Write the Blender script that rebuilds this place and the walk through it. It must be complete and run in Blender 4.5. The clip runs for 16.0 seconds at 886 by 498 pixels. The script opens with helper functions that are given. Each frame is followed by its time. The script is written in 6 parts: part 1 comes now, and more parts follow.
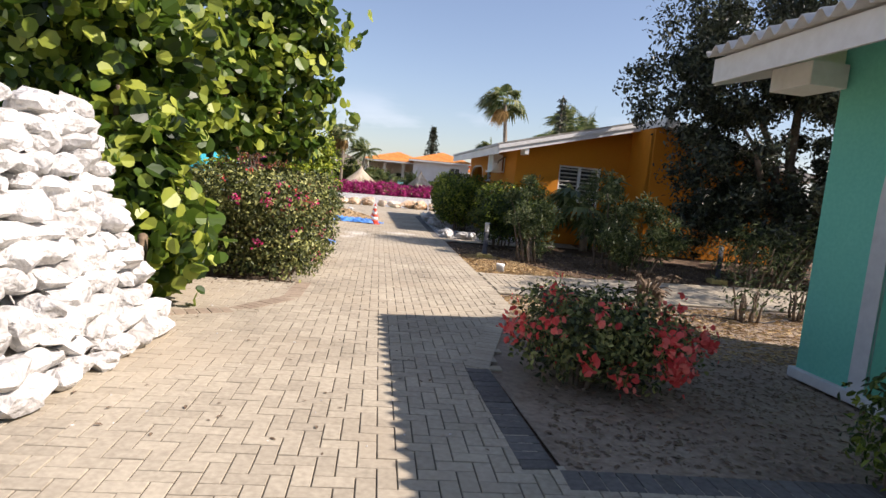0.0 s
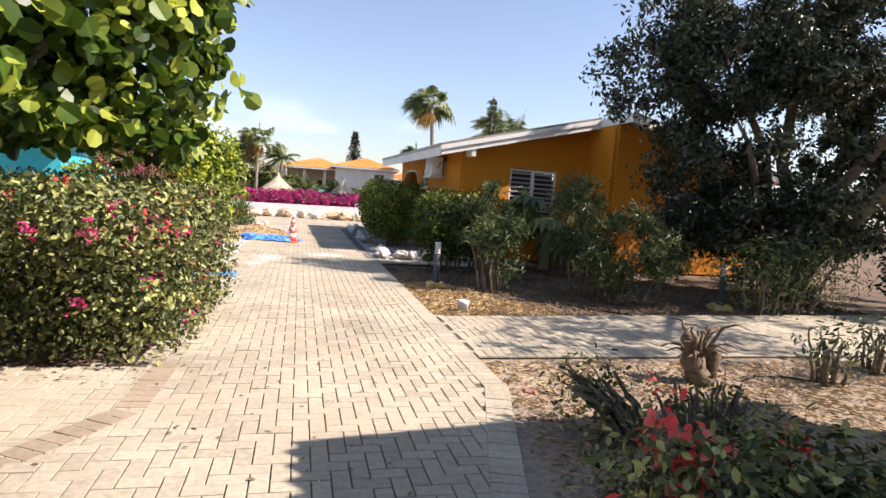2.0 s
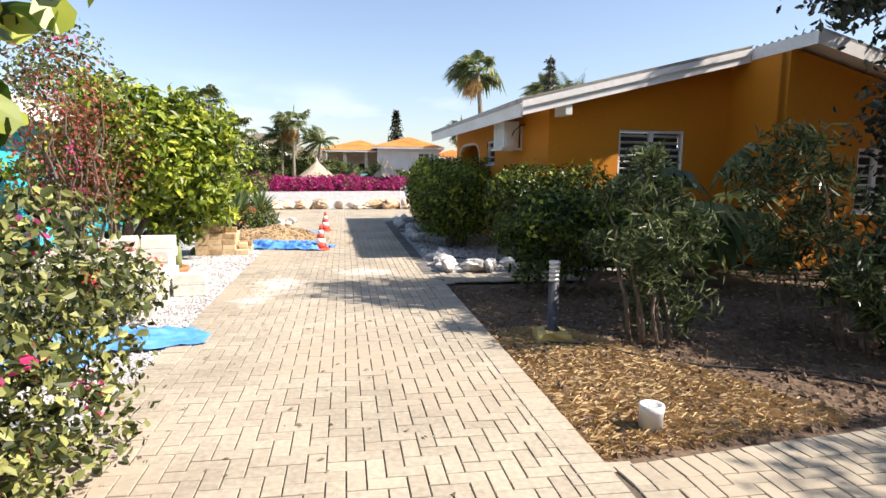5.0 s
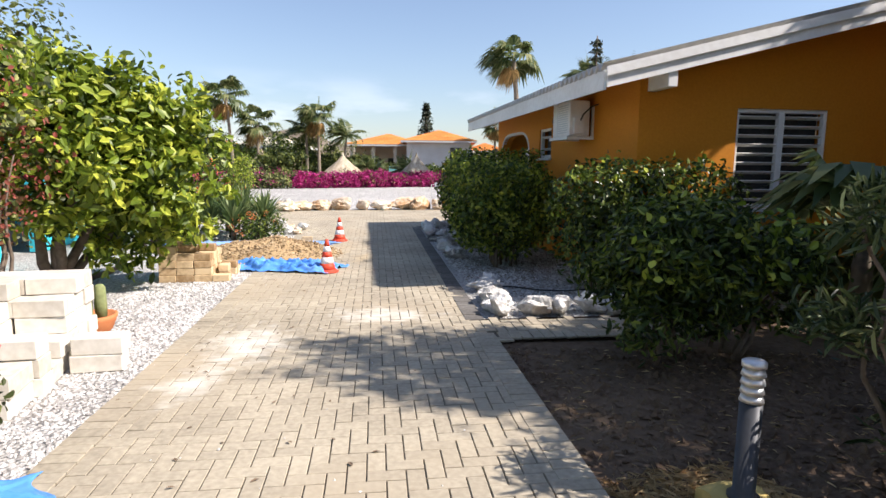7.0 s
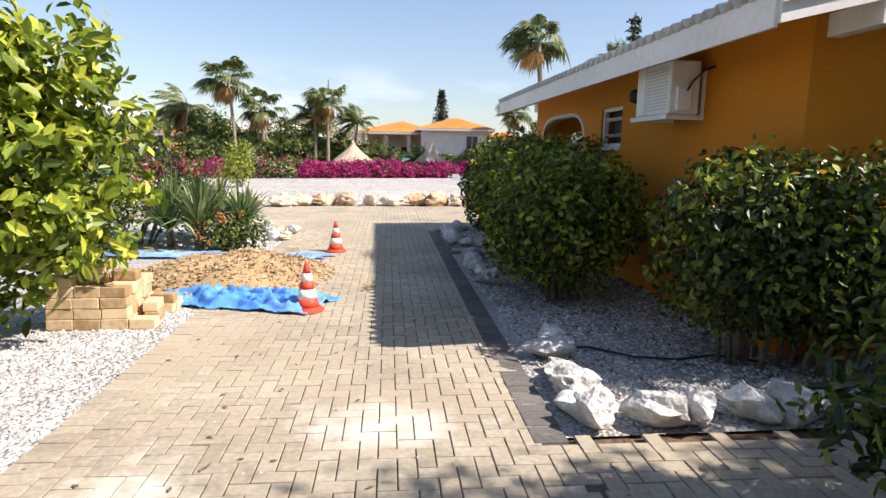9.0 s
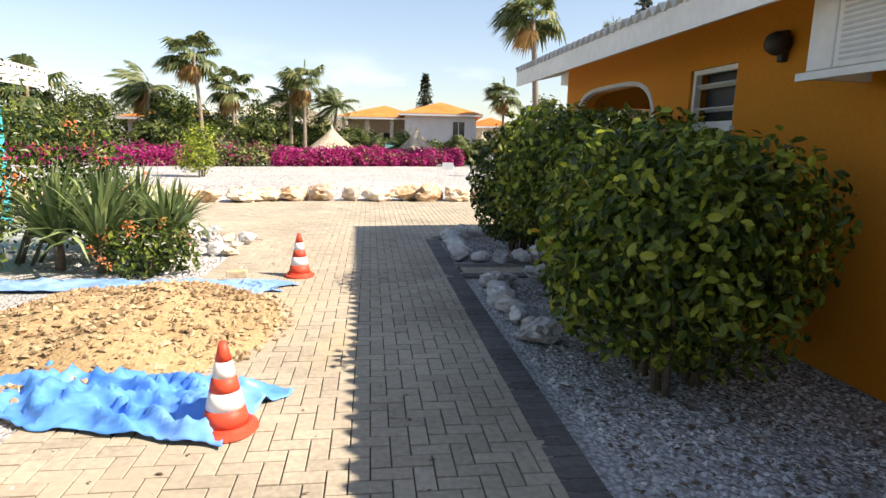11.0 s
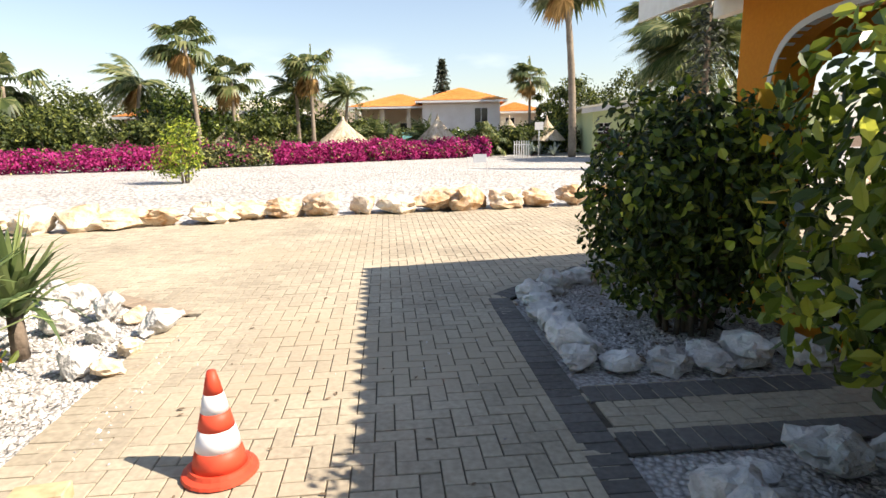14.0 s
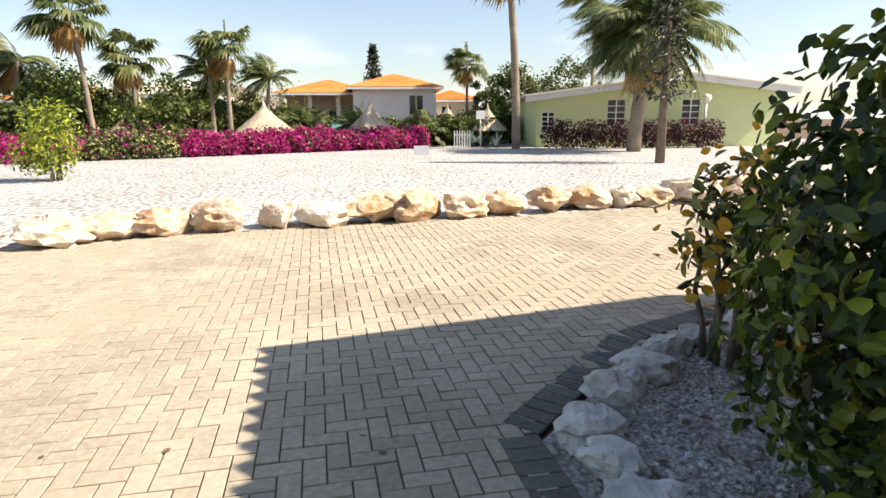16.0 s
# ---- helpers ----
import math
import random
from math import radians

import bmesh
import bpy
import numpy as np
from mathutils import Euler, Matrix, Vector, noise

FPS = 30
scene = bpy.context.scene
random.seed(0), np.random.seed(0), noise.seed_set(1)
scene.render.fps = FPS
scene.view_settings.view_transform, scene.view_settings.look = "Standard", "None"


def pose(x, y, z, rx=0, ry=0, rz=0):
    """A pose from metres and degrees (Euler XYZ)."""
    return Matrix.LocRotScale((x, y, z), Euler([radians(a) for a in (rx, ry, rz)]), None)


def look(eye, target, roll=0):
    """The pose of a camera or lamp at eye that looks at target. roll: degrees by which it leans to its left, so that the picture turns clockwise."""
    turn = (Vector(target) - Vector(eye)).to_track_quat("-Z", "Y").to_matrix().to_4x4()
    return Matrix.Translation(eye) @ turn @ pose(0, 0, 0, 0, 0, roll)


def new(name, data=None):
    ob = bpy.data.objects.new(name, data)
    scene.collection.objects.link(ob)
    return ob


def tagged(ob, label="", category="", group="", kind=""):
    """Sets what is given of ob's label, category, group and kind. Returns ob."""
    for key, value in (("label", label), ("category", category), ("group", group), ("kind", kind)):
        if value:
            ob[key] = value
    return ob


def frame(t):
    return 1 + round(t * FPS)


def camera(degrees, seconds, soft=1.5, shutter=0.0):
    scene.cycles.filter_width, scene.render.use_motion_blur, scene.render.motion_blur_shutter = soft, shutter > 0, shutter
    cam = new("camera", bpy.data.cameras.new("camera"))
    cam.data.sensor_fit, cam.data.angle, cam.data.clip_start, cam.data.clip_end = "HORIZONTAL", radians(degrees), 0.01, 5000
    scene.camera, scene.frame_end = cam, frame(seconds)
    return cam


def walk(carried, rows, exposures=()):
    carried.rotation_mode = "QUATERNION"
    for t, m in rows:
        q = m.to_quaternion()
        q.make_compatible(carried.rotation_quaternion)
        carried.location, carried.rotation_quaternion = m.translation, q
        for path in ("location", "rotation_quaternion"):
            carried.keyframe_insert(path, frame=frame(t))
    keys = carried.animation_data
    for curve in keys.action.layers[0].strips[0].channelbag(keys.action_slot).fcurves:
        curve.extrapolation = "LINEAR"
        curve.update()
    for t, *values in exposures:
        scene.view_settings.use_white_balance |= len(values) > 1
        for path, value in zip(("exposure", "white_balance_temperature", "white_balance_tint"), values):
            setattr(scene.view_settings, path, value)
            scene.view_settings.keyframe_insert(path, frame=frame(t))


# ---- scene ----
cam = camera(73.9, 16.0)
METRES, EYE, TILT, LEAN, TURN = 23.4, 1.5, -4.4, 0.0, 0.0
ROWS = [
    (0.0, 0.0, 0.0, 0.0, 0.17, -1.87, -5.36),
    (0.5, -0.0023, 0.0315, 0.0034, -1.98, -0.96, -5.14),
    (1.0, -0.0068, 0.0624, 0.0057, -4.74, -0.7, -4.36),
    (1.5, -0.009, 0.0948, 0.0089, -5.99, -0.7, -3.89),
    (2.0, -0.0117, 0.125, 0.0113, -7.24, -0.71, -3.83),
    (2.5, -0.0135, 0.1569, 0.013, -7.3, -0.91, -3.71),
    (3.0, -0.0179, 0.1887, 0.0159, -7.0, -1.31, -3.04),
    (3.5, -0.0201, 0.2198, 0.0192, -6.22, -1.74, -2.48),
    (6.0, -0.0182, 0.3759, 0.0341, -0.71, -3.48, 0.06),
    (6.5, -0.0194, 0.4068, 0.0371, -0.12, -3.47, -0.05),
    (7.0, -0.0224, 0.4405, 0.0396, 0.15, -3.68, -0.56),
    (7.5, -0.0261, 0.4707, 0.042, 0.32, -3.82, -1.09),
    (8.0, -0.028, 0.5016, 0.0447, 1.01, -4.09, -1.3),
    (8.5, -0.031, 0.5329, 0.0469, 1.34, -4.38, -1.27),
    (9.0, -0.0329, 0.5653, 0.0494, 1.4, -4.7, -1.3),
    (11.5, -0.0542, 0.7196, 0.0586, -1.15, -6.2, -1.61),
    (12.0, -0.0579, 0.7497, 0.0605, -1.78, -6.66, -1.73),
    (12.5, -0.0623, 0.782, 0.0623, -1.89, -7.25, -1.33),
    (13.0, -0.0647, 0.8127, 0.0653, -1.3, -7.29, -0.55),
    (13.5, -0.0691, 0.8419, 0.0676, -0.02, -7.04, 0.17),
    (14.0, -0.071, 0.8721, 0.0693, 1.31, -6.9, 0.77),
    (14.5, -0.0739, 0.9021, 0.0706, 1.78, -6.9, 0.78),
    (15.0, -0.0754, 0.9324, 0.071, 1.11, -7.04, 0.65),
    (15.5, -0.0791, 0.9622, 0.0738, -0.77, -7.77, 0.57),
    (16.0, -0.0796, 0.9922, 0.0762, -5.24, -7.94, 0.77),
]
walk(cam, [(t, pose(0, 0, EYE, TILT, LEAN, TURN) @ pose(METRES * x, METRES * y, METRES * z, 90 + pitch, roll, yaw)) for t, x, y, z, yaw, pitch, roll in ROWS], [(0.0, 0.74, 6250, 20), (1.0, 0.92, 6250, 20), (2.5, 1.14, 6350, 19), (6.0, 1.0, 6150, 16), (8.0, 0.8, 6050, 16), (9.0, 0.93, 6250, 17), (12.5, 1.17, 6750, 14), (16.0, 1.09, 6700, 14)])

# ---- light ----
SUN_TO = Vector((1.0, -0.24, 1.0)).normalized()
world = bpy.data.worlds.new("world")
scene.world = world
world.use_nodes = True
wn, wl = world.node_tree.nodes, world.node_tree.links
wn.clear()
w_out = wn.new("ShaderNodeOutputWorld")
w_bg = wn.new("ShaderNodeBackground")
w_sky = wn.new("ShaderNodeTexSky")
w_sky.sky_type = "NISHITA"
w_sky.sun_disc = False
w_sky.sun_elevation = math.asin(SUN_TO.z)
w_sky.sun_rotation = math.atan2(SUN_TO.x, SUN_TO.y)
w_sky.air_density, w_sky.dust_density, w_sky.ozone_density = 1.15, 0.7, 2.2
w_bg.inputs["Strength"].default_value = 0.084
w_co = wn.new("ShaderNodeTexCoord")
w_map = wn.new("ShaderNodeMapping")
w_map.inputs["Scale"].default_value = (3.2, 3.2, 11.0)
w_noise = wn.new("ShaderNodeTexNoise")
w_noise.inputs["Scale"].default_value = 1.7
w_noise.inputs["Detail"].default_value = 7
w_ramp = wn.new("ShaderNodeValToRGB")
w_ramp.color_ramp.elements[0].position, w_ramp.color_ramp.elements[1].position = 0.50, 0.68
w_sep = wn.new("ShaderNodeSeparateXYZ")
w_band = wn.new("ShaderNodeValToRGB")
w_band.color_ramp.elements[0].position, w_band.color_ramp.elements[1].position = 0.03, 0.15
w_band.color_ramp.elements[0].color = (0.6, 0.6, 0.6, 1)
w_band.color_ramp.elements[1].color = (0.0, 0.0, 0.0, 1)
w_mul = wn.new("ShaderNodeMath")
w_mul.operation = "MULTIPLY"
w_mix = wn.new("ShaderNodeMix")
w_mix.data_type = "RGBA"
w_mix.inputs[7].default_value = (9.5, 9.6, 10.0, 1)
wl.new(w_co.outputs["Generated"], w_map.inputs["Vector"])
wl.new(w_map.outputs[0], w_noise.inputs["Vector"])
wl.new(w_noise.outputs[0], w_ramp.inputs[0])
wl.new(w_co.outputs["Generated"], w_sep.inputs[0])
wl.new(w_sep.outputs[2], w_band.inputs[0])
wl.new(w_ramp.outputs[0], w_mul.inputs[0])
wl.new(w_band.outputs[0], w_mul.inputs[1])
wl.new(w_mul.outputs[0], w_mix.inputs[0])
w_hue = wn.new("ShaderNodeHueSaturation")
w_hue.inputs["Saturation"].default_value = 0.88
w_hue.inputs["Value"].default_value = 1.02
wl.new(w_sky.outputs[0], w_hue.inputs["Color"])
wl.new(w_hue.outputs[0], w_mix.inputs[6])
wl.new(w_mix.outputs[2], w_bg.inputs["Color"])
wl.new(w_bg.outputs[0], w_out.inputs[0])
sun_data = bpy.data.lights.new("sun", "SUN")
sun_data.energy, sun_data.angle, sun_data.color = 4.8, radians(0.53), (1.0, 0.91, 0.77)
sun_lamp = new("sun", sun_data)
sun_lamp.matrix_world = look(SUN_TO * 60, (0, 0, 0))


# ---- materials ----
def material(name, dark, light, grain=8.0, coarse=0.8, rough=0.85, bump=0.3, depth=0.01, piece=0.0, metal=0.0, stain=None, voronoi=0.0, spec=0.3):
    """A surface that varies at two scales, with fine relief; piece: how far separate pieces differ in tone."""
    m = bpy.data.materials.new(name)
    m.use_nodes = True
    n, l = m.node_tree.nodes, m.node_tree.links
    b = n["Principled BSDF"]
    b.inputs["Roughness"].default_value = rough
    b.inputs["Metallic"].default_value = metal
    b.inputs["Specular IOR Level"].default_value = spec
    co = n.new("ShaderNodeNewGeometry")
    n1 = n.new("ShaderNodeTexNoise")
    n1.inputs["Scale"].default_value, n1.inputs["Detail"].default_value = grain, 6
    n2 = n.new("ShaderNodeTexNoise")
    n2.inputs["Scale"].default_value, n2.inputs["Detail"].default_value = coarse, 4
    for q in (n1, n2):
        l.new(co.outputs["Position"], q.inputs["Vector"])
    add = n.new("ShaderNodeMath")
    add.operation = "ADD"
    l.new(n1.outputs[0], add.inputs[0])
    l.new(n2.outputs[0], add.inputs[1])
    last = add
    if piece:
        info = n.new("ShaderNodeObjectInfo")
        both = n.new("ShaderNodeMath")
        both.operation = "ADD"
        l.new(info.outputs["Random"], both.inputs[0])
        l.new(co.outputs["Random Per Island"], both.inputs[1])
        fr = n.new("ShaderNodeMath")
        fr.operation = "FRACT"
        l.new(both.outputs[0], fr.inputs[0])
        k = n.new("ShaderNodeMath")
        k.operation = "MULTIPLY_ADD"
        k.inputs[1].default_value, k.inputs[2].default_value = piece, -piece / 2
        l.new(fr.outputs[0], k.inputs[0])
        s = n.new("ShaderNodeMath")
        s.operation = "ADD"
        l.new(add.outputs[0], s.inputs[0])
        l.new(k.outputs[0], s.inputs[1])
        last = s
    half = n.new("ShaderNodeMath")
    half.operation = "MULTIPLY"
    half.inputs[1].default_value = 0.5
    l.new(last.outputs[0], half.inputs[0])
    ramp = n.new("ShaderNodeValToRGB")
    e = ramp.color_ramp.elements
    e[0].position, e[0].color = 0.32, (*dark, 1)
    e[1].position, e[1].color = 0.68, (*light, 1)
    l.new(half.outputs[0], ramp.inputs[0])
    colour = ramp.outputs[0]
    if stain:
        n3 = n.new("ShaderNodeTexNoise")
        n3.inputs["Scale"].default_value, n3.inputs["Detail"].default_value = 0.55, 5
        l.new(co.outputs["Position"], n3.inputs["Vector"])
        r3 = n.new("ShaderNodeValToRGB")
        r3.color_ramp.elements[0].position, r3.color_ramp.elements[1].position = 0.5, 0.66
        r3.color_ramp.elements[1].color = (0.75, 0.75, 0.75, 1)
        l.new(n3.outputs[0], r3.inputs[0])
        mx = n.new("ShaderNodeMix")
        mx.data_type = "RGBA"
        mx.inputs[7].default_value = (*stain, 1)
        l.new(r3.outputs[0], mx.inputs[0])
        l.new(colour, mx.inputs[6])
        colour = mx.outputs[2]
    height = n1.outputs[0]
    if voronoi:
        v = n.new("ShaderNodeTexVoronoi")
        v.inputs["Scale"].default_value = voronoi
        l.new(co.outputs["Position"], v.inputs["Vector"])
        height = v.outputs["Distance"]
        vr = n.new("ShaderNodeValToRGB")
        vr.color_ramp.elements[0].color = (1, 1, 1, 1)
        vr.color_ramp.elements[1].color = (0.35, 0.34, 0.33, 1)
        vr.color_ramp.elements[0].position, vr.color_ramp.elements[1].position = 0.25, 0.8
        l.new(v.outputs["Distance"], vr.inputs[0])
        mv = n.new("ShaderNodeMix")
        mv.data_type, mv.blend_type = "RGBA", "MULTIPLY"
        mv.inputs[0].default_value = 0.8
        l.new(colour, mv.inputs[6])
        l.new(vr.outputs[0], mv.inputs[7])
        colour = mv.outputs[2]
    l.new(colour, b.inputs["Base Color"])
    if bump:
        bp = n.new("ShaderNodeBump")
        bp.inputs["Strength"].default_value, bp.inputs["Distance"].default_value = bump, depth
        if voronoi:
            bp.invert = True
        l.new(height, bp.inputs["Height"])
        l.new(bp.outputs[0], b.inputs["Normal"])
    return m


def leaf_material(name, dark, mid, light, gloss=0.45, through_light=0.35, spec=0.35):
    """Leaves: each one its own tone, part of the light passing through."""
    m = bpy.data.materials.new(name)
    m.use_nodes = True
    n, l = m.node_tree.nodes, m.node_tree.links
    b, out = n["Principled BSDF"], n["Material Output"]
    b.inputs["Roughness"].default_value = gloss
    b.inputs["Specular IOR Level"].default_value = spec
    geo = n.new("ShaderNodeNewGeometry")
    ramp = n.new("ShaderNodeValToRGB")
    e = ramp.color_ramp.elements
    e[0].color, e[1].color = (*dark, 1), (*light, 1)
    e.new(0.55).color = (*mid, 1)
    nz = n.new("ShaderNodeTexNoise")
    nz.inputs["Scale"].default_value = 2.2
    l.new(geo.outputs["Position"], nz.inputs["Vector"])
    mm = n.new("ShaderNodeMath")
    mm.operation = "MULTIPLY_ADD"
    mm.inputs[1].default_value, mm.inputs[2].default_value = 0.6, -0.3
    l.new(nz.outputs[0], mm.inputs[0])
    ad = n.new("ShaderNodeMath")
    ad.operation = "ADD"
    l.new(geo.outputs["Random Per Island"], ad.inputs[0])
    l.new(mm.outputs[0], ad.inputs[1])
    l.new(ad.outputs[0], ramp.inputs[0])
    l.new(ramp.outputs[0], b.inputs["Base Color"])
    tr = n.new("ShaderNodeBsdfTranslucent")
    hs = n.new("ShaderNodeHueSaturation")
    hs.inputs["Value"].default_value = 1.5
    l.new(ramp.outputs[0], hs.inputs["Color"])
    l.new(hs.outputs[0], tr.inputs[0])
    mx = n.new("ShaderNodeMixShader")
    mx.inputs[0].default_value = through_light
    l.new(b.outputs[0], mx.inputs[1])
    l.new(tr.outputs[0], mx.inputs[2])
    l.new(mx.outputs[0], out.inputs[0])
    return m


def glass_material(name):
    m = bpy.data.materials.new(name)
    m.use_nodes = True
    b = m.node_tree.nodes["Principled BSDF"]
    b.inputs["Base Color"].default_value = (0.02, 0.025, 0.03, 1)
    b.inputs["Roughness"].default_value = 0.06
    return m


PAVER = material("paver", (0.268, 0.230, 0.170), (0.472, 0.412, 0.308), 26, 0.9, 0.9, 0.35, 0.004, piece=0.26, stain=(0.40, 0.335, 0.24))


def add_dust(m, spots, tone):
    """Dried cement dust on a paved surface: broken-up blotches at given places."""
    n, l = m.node_tree.nodes, m.node_tree.links
    b = n["Principled BSDF"]
    colour = b.inputs["Base Color"].links[0].from_socket
    geo = n.new("ShaderNodeNewGeometry")
    grain = n.new("ShaderNodeTexNoise")
    grain.inputs["Scale"].default_value, grain.inputs["Detail"].default_value = 5.0, 8
    l.new(geo.outputs["Position"], grain.inputs["Vector"])
    for x, y, rx, ry in spots:
        mp = n.new("ShaderNodeMapping")
        mp.inputs["Location"].default_value = (-x / rx, -y / ry, 0)
        mp.inputs["Scale"].default_value = (1 / rx, 1 / ry, 0)
        l.new(geo.outputs["Position"], mp.inputs["Vector"])
        ln = n.new("ShaderNodeVectorMath")
        ln.operation = "LENGTH"
        l.new(mp.outputs[0], ln.inputs[0])
        add = n.new("ShaderNodeMath")
        add.operation = "MULTIPLY_ADD"
        add.inputs[1].default_value = 1.9
        l.new(grain.outputs[0], add.inputs[0])
        l.new(ln.outputs["Value"], add.inputs[2])
        rp = n.new("ShaderNodeMapRange")
        rp.inputs["From Min"].default_value, rp.inputs["From Max"].default_value = 1.75, 1.0
        rp.inputs["To Min"].default_value, rp.inputs["To Max"].default_value = 0.0, 0.6
        l.new(add.outputs[0], rp.inputs["Value"])
        mx = n.new("ShaderNodeMix")
        mx.data_type = "RGBA"
        mx.inputs[7].default_value = (*tone, 1)
        l.new(rp.outputs[0], mx.inputs[0])
        l.new(colour, mx.inputs[6])
        colour = mx.outputs[2]
    l.new(colour, b.inputs["Base Color"])


add_dust(PAVER, ((-2.3, 15.6, 0.5, 0.9), (-1.2, 16.65, 0.75, 0.5), (-2.4, 14.6, 0.3, 0.6)), (0.74, 0.71, 0.64))
add_dust(PAVER, ((-2.75, 21.3, 0.75, 1.7), (-1.95, 20.6, 0.3, 0.9)), (0.46, 0.36, 0.22))
PAVER_EDGE = material("paver_grey", (0.085, 0.078, 0.070), (0.175, 0.162, 0.145), 26, 0.9, 0.9, 0.35, 0.004, piece=0.35)
PAVER_BROWN = material("paver_brown", (0.235, 0.18, 0.128), (0.37, 0.295, 0.215), 26, 0.9, 0.9, 0.35, 0.004, piece=0.35)
JOINT = material("joint_sand", (0.06, 0.05, 0.036), (0.15, 0.125, 0.09), 40, 1.5, 0.95, 0.4, 0.004)
SOIL = material("dry_soil", (0.06, 0.037, 0.023), (0.20, 0.135, 0.085), 14, 0.9, 0.95, 0.9, 0.05, stain=(0.17, 0.115, 0.07))
SAND = material("sandy_ground", (0.17, 0.125, 0.085), (0.40, 0.32, 0.235), 18, 1.1, 0.95, 0.8, 0.02, stain=(0.20, 0.15, 0.105))
GRAVEL = material("white_gravel", (0.42, 0.40, 0.37), (0.68, 0.66, 0.63), 30, 0.5, 0.9, 0.9, 0.03, voronoi=30)
GRAVEL_FAR = material("white_gravel_field", (0.46, 0.44, 0.41), (0.66, 0.64, 0.60), 4, 0.35, 0.9, 0.9, 0.06, voronoi=9)
PEBBLE = material("pebble", (0.30, 0.28, 0.26), (0.74, 0.72, 0.69), 30, 2, 0.85, 0.2, 0.003, piece=0.7)
ROCK = material("coral_rock", (0.36, 0.34, 0.31), (0.84, 0.82, 0.78), 11, 2.6, 0.9, 1.0, 0.07, piece=0.25)
ROCK_WARM = material("warm_limestone", (0.42, 0.24, 0.11), (0.80, 0.72, 0.58), 7, 3.2, 0.9, 1.0, 0.06, piece=0.5, stain=(0.74, 0.68, 0.58))
RUBBLE = material("rubble", (0.20, 0.13, 0.065), (0.50, 0.37, 0.22), 12, 2.2, 0.95, 0.7, 0.02, piece=0.7)
HEAP = material("sandy_spoil", (0.27, 0.18, 0.085), (0.50, 0.36, 0.19), 30, 1.6, 0.95, 0.9, 0.02)
ORANGE = material("orange_render", (0.50, 0.175, 0.008), (0.60, 0.225, 0.012), 30, 0.7, 0.8, 0.2, 0.004)
WHITE = material("white_paint", (0.66, 0.64, 0.60), (0.80, 0.79, 0.76), 12, 1.2, 0.6, 0.1, 0.003)
GREYWHITE = material("grey_white_render", (0.48, 0.49, 0.50), (0.60, 0.61, 0.61), 16, 0.9, 0.8, 0.15, 0.003)
TEAL = material("teal_render", (0.13, 0.46, 0.36), (0.18, 0.56, 0.44), 30, 0.6, 0.8, 0.2, 0.004)
LIME = material("lime_green_render", (0.19, 0.47, 0.13), (0.25, 0.56, 0.17), 30, 0.6, 0.8, 0.2, 0.004)
TURQ = material("turquoise_render", (0.04, 0.42, 0.52), (0.06, 0.52, 0.62), 20, 0.6, 0.8, 0.2, 0.004)
PALEGREEN = material("pale_green_render", (0.55, 0.60, 0.30), (0.65, 0.69, 0.38), 8, 0.4, 0.85, 0.1, 0.005)
CREAM = material("cream_render", (0.62, 0.57, 0.46), (0.74, 0.69, 0.58), 8, 0.4, 0.85, 0.1, 0.005)
CORRUGATED = material("fibre_cement_sheet", (0.50, 0.48, 0.44), (0.68, 0.66, 0.62), 14, 0.6, 0.85, 0.2, 0.004, stain=(0.42, 0.38, 0.33))
TILE = material("orange_roof_tile", (0.60, 0.22, 0.05), (0.80, 0.36, 0.10), 5, 0.7, 0.85, 0.3, 0.02)
BLOCK = material("cream_block", (0.50, 0.45, 0.37), (0.74, 0.70, 0.62), 14, 1.5, 0.9, 0.3, 0.005, piece=0.5)
BRICK_Y = material("yellow_brick", (0.32, 0.205, 0.10), (0.66, 0.50, 0.30), 18, 3, 0.9, 0.3, 0.004, piece=0.8)
BARK = material("bark", (0.09, 0.065, 0.045), (0.23, 0.18, 0.135), 16, 3, 0.95, 0.8, 0.02)
PALM_BARK = material("palm_bark", (0.17, 0.135, 0.10), (0.34, 0.28, 0.21), 12, 2, 0.95, 0.6, 0.02)
TWIG = material("dry_twig", (0.10, 0.068, 0.043), (0.25, 0.18, 0.12), 20, 3, 0.95, 0.8, 0.02)
THATCH = material("thatch", (0.36, 0.28, 0.18), (0.62, 0.53, 0.40), 12, 2, 0.95, 0.4, 0.02, piece=0.5)
STRAW = material("straw", (0.36, 0.23, 0.10), (0.70, 0.53, 0.29), 12, 2, 0.95, 0.2, 0.01, piece=0.7)
CONE_RED = material("cone_red", (0.55, 0.055, 0.025), (0.66, 0.085, 0.04), 10, 3, 0.5, 0.1, 0.003)
CONE_WHITE = material("cone_white", (0.70, 0.68, 0.66), (0.82, 0.81, 0.80), 10, 3, 0.45, 0.05, 0.002)
TARP = material("blue_tarp", (0.06, 0.22, 0.66), (0.14, 0.36, 0.82), 12, 2, 0.4, 0.3, 0.008, stain=(0.26, 0.47, 0.84))
TARP_PALE = material("pale_blue_tarp", (0.15, 0.29, 0.64), (0.29, 0.45, 0.76), 12, 2, 0.45, 0.3, 0.008)
CHARCOAL = material("charcoal_metal", (0.045, 0.047, 0.052), (0.07, 0.072, 0.078), 30, 2, 0.5, 0.05, 0.002, metal=0.3)
STEEL = material("pale_metal", (0.55, 0.55, 0.55), (0.70, 0.70, 0.70), 30, 2, 0.35, 0.05, 0.002, metal=0.6)
# black plastic parts, and the painted room shade behind the louvres
DARK = material("dark_plastic_and_room_shade", (0.02, 0.02, 0.02), (0.045, 0.042, 0.04), 20, 2, 0.5, 0.1, 0.003)
